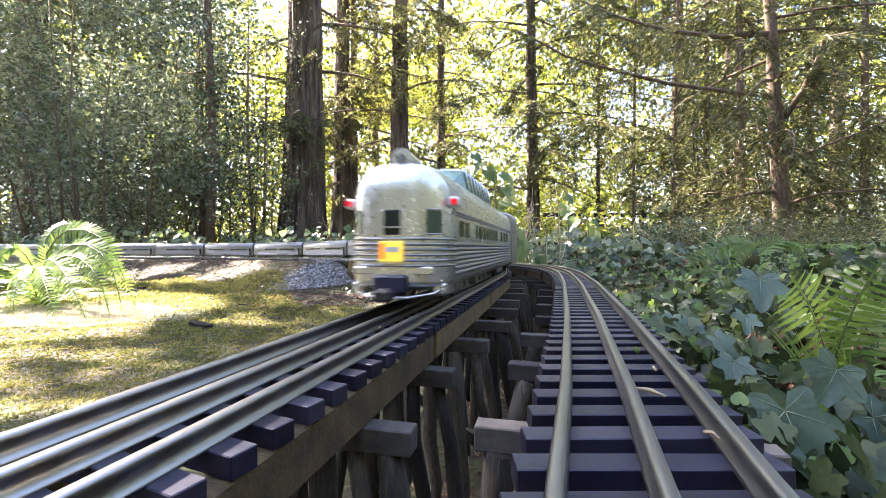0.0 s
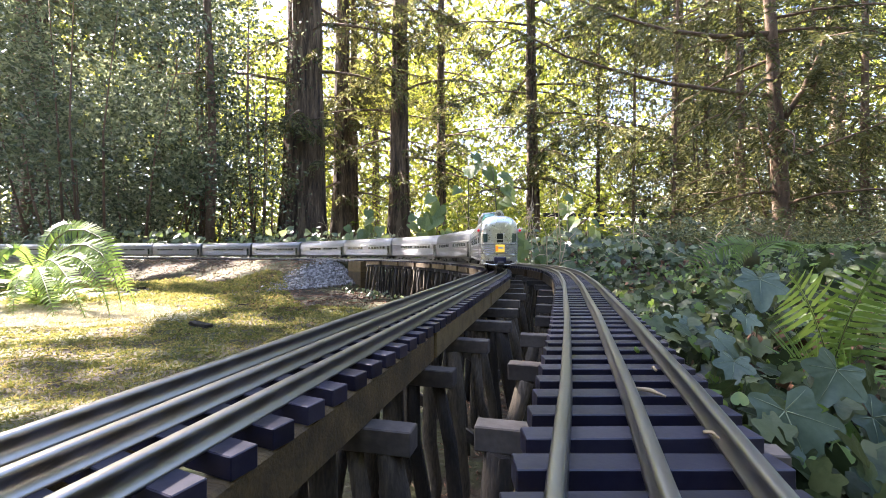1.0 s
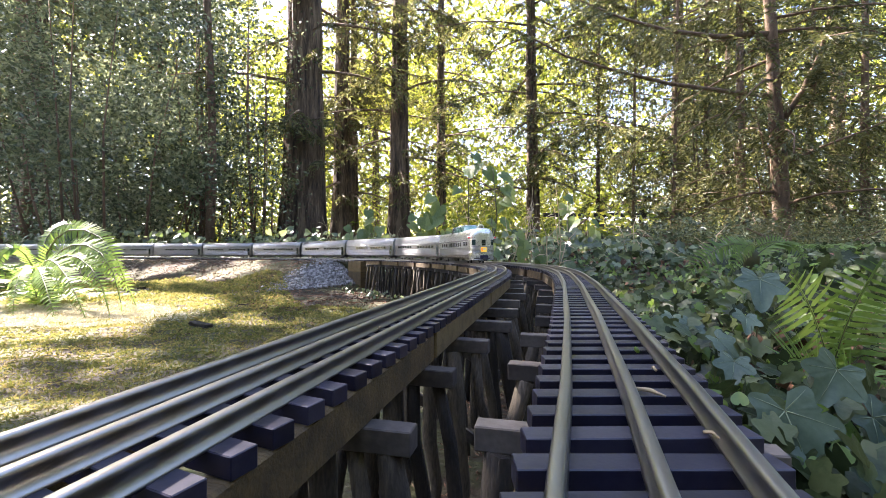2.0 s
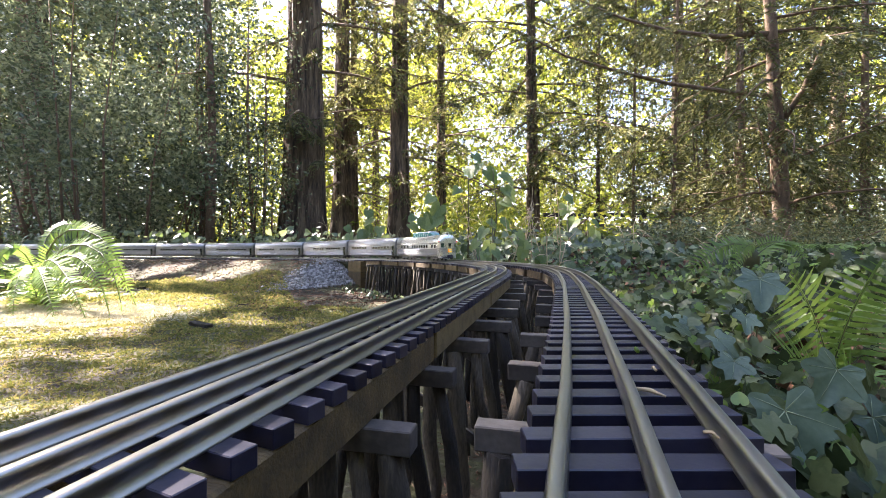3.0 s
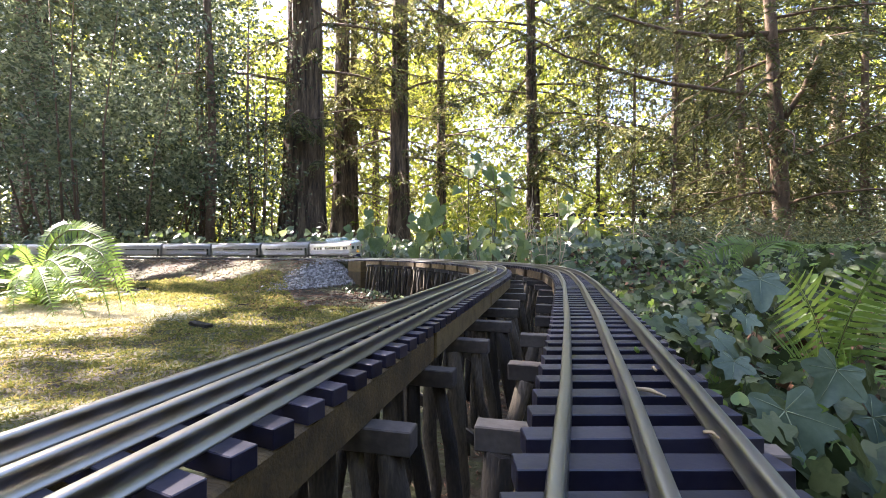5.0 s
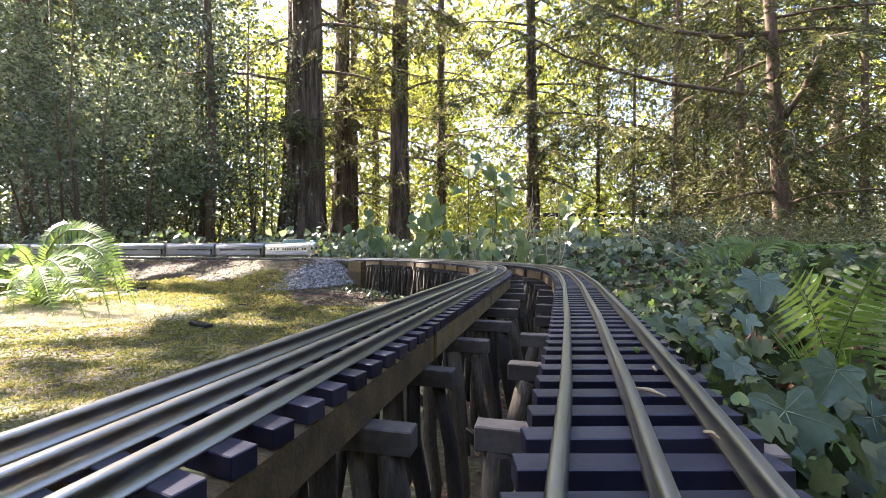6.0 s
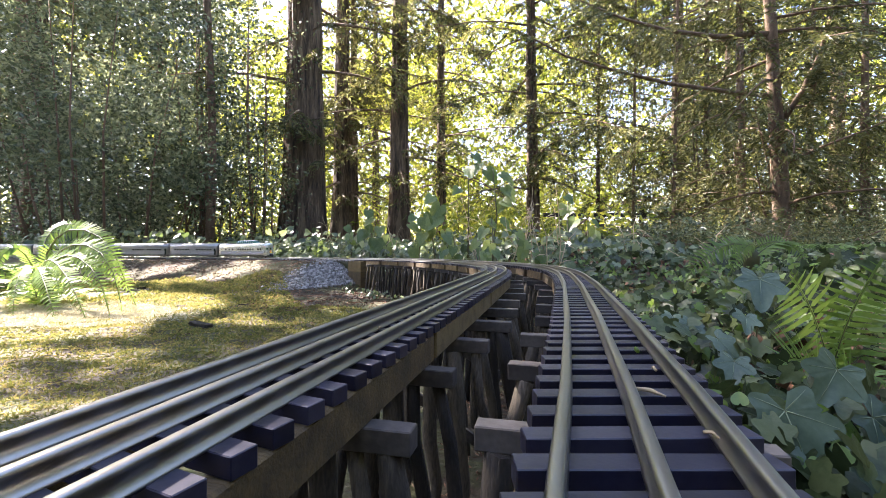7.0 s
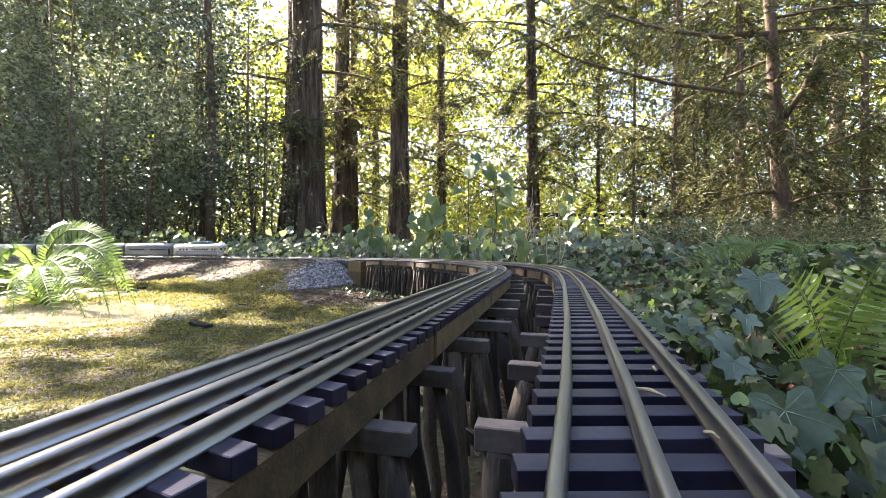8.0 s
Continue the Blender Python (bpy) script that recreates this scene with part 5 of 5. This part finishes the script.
def dry_weed(p, d, stems, seed):
    """A tuft of thin bent dead stems with a few withered leaves."""
    rng = random.Random(seed)
    x = px(p, d)
    z = float(ground_z(x, d)[0])
    thing = tagged(new("dry_weed"), "tuft of thin dry stems among green leaves", "weed", "dry weeds")
    thing.location = (x, d, z)
    for top in stems:
        h = EYE[2] - (top - 438) / 780 * d - z
        b = Vector((rng.uniform(-0.03, 0.03), rng.uniform(-0.03, 0.03), -0.01))
        t = Vector((b.x + rng.uniform(-0.12, 0.12), b.y + rng.uniform(-0.06, 0.06), h))
        pts = [b, b.lerp(t, 0.4) + Vector((rng.uniform(-.015, .015), 0, 0.01)), b.lerp(t, 0.75) + Vector((rng.uniform(-.02, .02), 0, 0.01)), t]
        stem = part("dry_stem", tube(pts, [0.0022, 0.0018, 0.0014, 0.0008], 5), M_STRAW, thing)
        for k in range(4):
            f = rng.uniform(0.35, 1.0)
            q = b.lerp(t, f)
            dirn = Vector((rng.uniform(-1, 1), rng.uniform(-0.4, 0.4), rng.uniform(-0.8, 0.3))).normalized()
            tip = q + dirn * rng.uniform(0.02, 0.05)
            part("side_twig", tube([q, q.lerp(tip, 0.5) + Vector((0, 0, 0.004)), tip], [0.0011, 0.0016, 0.0004], 4), M_STRAW, stem)


for i, (p, d, tops) in enumerate([(905, 1.8, (330, 370, 390, 350)), (935, 1.7, (360, 400, 385)), (975, 1.6, (330, 380, 410, 395)), (1010, 1.9, (370, 400)), (860, 2.0, (380, 350, 405)), (1120, 1.9, (380, 410, 400)), (700, 2.6, (400, 385)), (1250, 1.5, (420, 400, 440)), (590, 3.0, (385, 410))]):
    dry_weed(p, d, tops, 900 + i)


# ---- ground litter ----
def moss():
    rng = np.random.default_rng(5)
    n = 330000
    x, y = rng.uniform(-2.2, 0.2, n), 0.25 + 2.2 * rng.random(n) ** 1.8
    side, s = line_near(x, y)
    lx = np.interp(y, LY[:150], LX[:150])
    patch = np.array([noise.noise((a * 2.6, b * 2.6, 3.0)) + 0.5 * noise.noise((a * 9, b * 9, 1.0)) for a, b in zip(x, y)])
    k = (x < lx - 0.035) & (side < -0.34 - 0.1 * np.sin(x * 9)) & (patch > -0.62) & (x > -1.6 * y - 0.1)
    x, y = x[k], y[k]
    z = ground_z(x, y)
    lump = np.array([noise.noise((a * 24, b * 24, 5.0)) for a, b in zip(x, y)])
    c = np.stack([x, y, z - 0.001 + 0.016 * np.maximum(lump, 0)], 1)
    d = rng.normal(size=(len(x), 3)) * np.array([1.0, 1.0, 0.4]) + np.array([0, 0, 0.35])
    me = blades_mesh("moss", c, d, rng.normal(size=d.shape), rng.uniform(0.0045, 0.0105, len(x)) * (0.45 + 0.62 * y), 0.36, 0.1)
    tagged(mesh_part("moss", me, M_MOSS), "yellow-green moss lawn beside the trestle", "moss", kind="stuff")


moss()


# pale blades over the lawn paint the sun's glare before the fern
def dry_grass():
    rng = np.random.default_rng(12)
    n = 30000
    a, r = rng.uniform(0, 2 * math.pi, n), np.sqrt(rng.random(n)) * rng.uniform(0.75, 1.15, n)
    x, y = -1.10 + 0.36 * r * np.cos(a), 1.24 + 0.20 * r * np.sin(a)
    c = np.stack([x, y, ground_z(x, y) + 0.006], 1)
    d = rng.normal(size=(n, 3)) * np.array([1, 1, 0.25]) + np.array([0, 0, 0.1])
    me = blades_mesh("dry_grass", c, d, np.array([0, 0, 1.0]) + rng.normal(size=d.shape) * 0.4, rng.uniform(0.007, 0.018, n), 0.13, 0.05)
    tagged(mesh_part("dry_grass", me, M_SUN_PATCH), "pale blades that paint the glaring sun patch before the fern", "dry grass", kind="stuff")


dry_grass()


def litter():
    rng = np.random.default_rng(6)
    n = 110000
    x, y = rng.uniform(-2.6, 0.9, n), 0.05 + 2.9 * rng.random(n) ** 1.2
    side, s = line_near(x, y)
    lx = np.interp(y, LY[:150], LX[:150])
    bank = (side > -0.62) & (side < -0.05) & (s > 1.5)
    under = (x > lx - 0.05) & (y < 1.6)
    k = bank | under | (rng.random(n) < 0.05)
    x, y = x[k], y[k]
    c = np.stack([x, y, ground_z(x, y) + 0.002], 1)
    me = leaves_mesh("leaf_litter", c, np.where(y < 0.9, 0.006, 0.0125), rng, 0.3, 0.75)
    tagged(mesh_part("leaf_litter", me, M_LITTER), "brown dry needles and leaf litter", "leaf litter", kind="stuff")


litter()


def stones_mesh(pts, size, rng):
    phi = (1 + 5 ** 0.5) / 2
    v = np.array([(-1, phi, 0), (1, phi, 0), (-1, -phi, 0), (1, -phi, 0), (0, -1, phi), (0, 1, phi), (0, -1, -phi), (0, 1, -phi), (phi, 0, -1), (phi, 0, 1), (-phi, 0, -1), (-phi, 0, 1)]) / 1.9
    f = np.array([(0, 11, 5), (0, 5, 1), (0, 1, 7), (0, 7, 10), (0, 10, 11), (1, 5, 9), (5, 11, 4), (11, 10, 2), (10, 7, 6), (7, 1, 8), (3, 9, 4), (3, 4, 2), (3, 2, 6), (3, 6, 8), (3, 8, 9), (4, 9, 5), (2, 4, 11), (6, 2, 10), (8, 6, 7), (9, 8, 1)])
    n = len(pts)
    sc = rng.uniform(0.5, 1.3, (n, 1, 3)) * (size * rng.uniform(0.6, 1.4, n))[:, None, None]
    V = pts[:, None, :] + v[None] * sc * (1 + rng.normal(size=(n, 12, 1)) * 0.12)
    F = f[None] + (np.arange(n) * 12)[:, None, None]
    return V.reshape(-1, 3), F.reshape(-1, 3)


def gravel():
    rng = np.random.default_rng(9)
    pts = []
    for _ in range(6000):
        s = rng.normal(2.27, 0.10)
        off = -abs(rng.normal(0, 0.17)) - 0.02
        if abs(s - 2.27) > (0.22 - 0.22 * abs(off)) * rng.uniform(0.45, 1.25) or s < 2.19:
            continue
        x, y, z, th = on_line(s, off)
        pts.append((x, y, float(ground_z(x, y)[0]) + rng.uniform(-0.003, 0.004)))
    for s in np.arange(2.2, 6.5, 0.004):
        x, y, z, th = on_line(s, rng.uniform(-0.05, 0.05))
        pts.append((x, y, z - 0.0125))
    V, F = stones_mesh(np.array(pts), 0.0054, rng)
    tagged(mesh_part("gravel", raw_mesh("gravel", V, F), M_GRAVEL), "grey crushed gravel bank below the track", "gravel", kind="stuff")


gravel()


def bark_chip(p, q, size, seed):
    """A flake of bark lying on the lawn."""
    rng = random.Random(seed)
    d = 0.2035 * 780 / (q - 438)
    x = px(p, d)
    z = float(ground_z(x, d)[0])
    bm = box(size, size * 0.32, size * 0.16, (0, 0, 0), size * 0.03)
    bmesh.ops.subdivide_edges(bm, edges=bm.edges, cuts=2, use_grid_fill=True)
    for v in bm.verts:
        v.co += Vector((rng.uniform(-1, 1), rng.uniform(-1, 1), rng.uniform(-1, 1))) * size * 0.035
    ob = part("bark_chip", bm, M_PILE)
    ob.matrix_basis = Matrix.Translation((x, d, z + size * 0.10)) @ Matrix.Rotation(rng.uniform(-0.5, 0.5), 4, "Z") @ Matrix.Rotation(rng.uniform(-0.12, 0.12), 4, "Y")
    tagged(ob, "brown weathered bark chip lying on moss", "bark chip", "bark chips")


for i, (p, q, s) in enumerate([(355, 580, 0.062), (315, 594, 0.036), (320, 550, 0.036), (230, 618, 0.02), (430, 545, 0.03), (140, 577, 0.03), (190, 655, 0.016), (250, 520, 0.04), (400, 690, 0.012), (470, 560, 0.02), (60, 700, 0.012)]):
    bark_chip(p, q, s, i)


def debris(p, q, length, rot, mat, label, r=0.0004):
    """A dry needle or shred lying on the ties."""
    d = 0.0440 * 780 / (q - 438)
    ob = part("dry_needle", tube([(-length / 2, 0, 0), (0, 0.0003, 0.0006), (length / 2, 0, 0)], [r, r * 1.2, r * 0.6], 5), mat)
    ob.matrix_basis = Matrix.Translation((px(p, d), d, TIE_Z + 0.0010)) @ Matrix.Rotation(radians(rot), 4, "Z")
    tagged(ob, label, "debris", "bits on the track")


debris(1150, 698, 0.0095, -50, M_STRAW, "pale dry straw piece lying across black ties", 0.0006)
debris(1158, 656, 0.0040, 85, M_STRAW, "tiny pale splinter between the rails", 0.0005)
debris(1127, 622, 0.0060, 75, M_FERN, "small green leaf shred on the track", 0.0008)
debris(1260, 775, 0.0040, -70, M_STRAW, "tiny pale splinter between the rails")
debris(672, 583, 0.0060, 80, M_STRAW, "tiny pale splinter between the rails")


def lawn_twig(p, q, length, seed):
    """A forked dead twig on the lawn."""
    rng = random.Random(seed)
    d = 0.2035 * 780 / (q - 438)
    x = px(p, d)
    thing = tagged(new("dead_twig"), "pale forked dead twig lying on the moss", "twig", "dead twigs")
    thing.location = (x, d, float(ground_z(x, d)[0]) + 0.008)
    a = rng.uniform(-0.9, 0.9)
    way = Vector((math.sin(a), -math.cos(a), 0)) * length
    mid = way * 0.05 + Vector((0.003, 0, 0.003))
    stem = part("stem", tube([-way * 0.5, mid, way * 0.5], [0.0009, 0.0012, 0.0005], 5), M_STRAW, thing)
    fork = Vector((way.y, -way.x, 0)) * 0.45
    part("fork", tube([mid, fork * 0.5 + way * 0.15, fork + way * 0.2], [0.0008, 0.0007, 0.0003], 5), M_STRAW, stem)


for i, (p, q, ln) in enumerate([(232, 645, 0.022), (505, 536, 0.05), (300, 690, 0.015), (80, 640, 0.02)]):
    lawn_twig(p, q, ln, 40 + i)

motions()
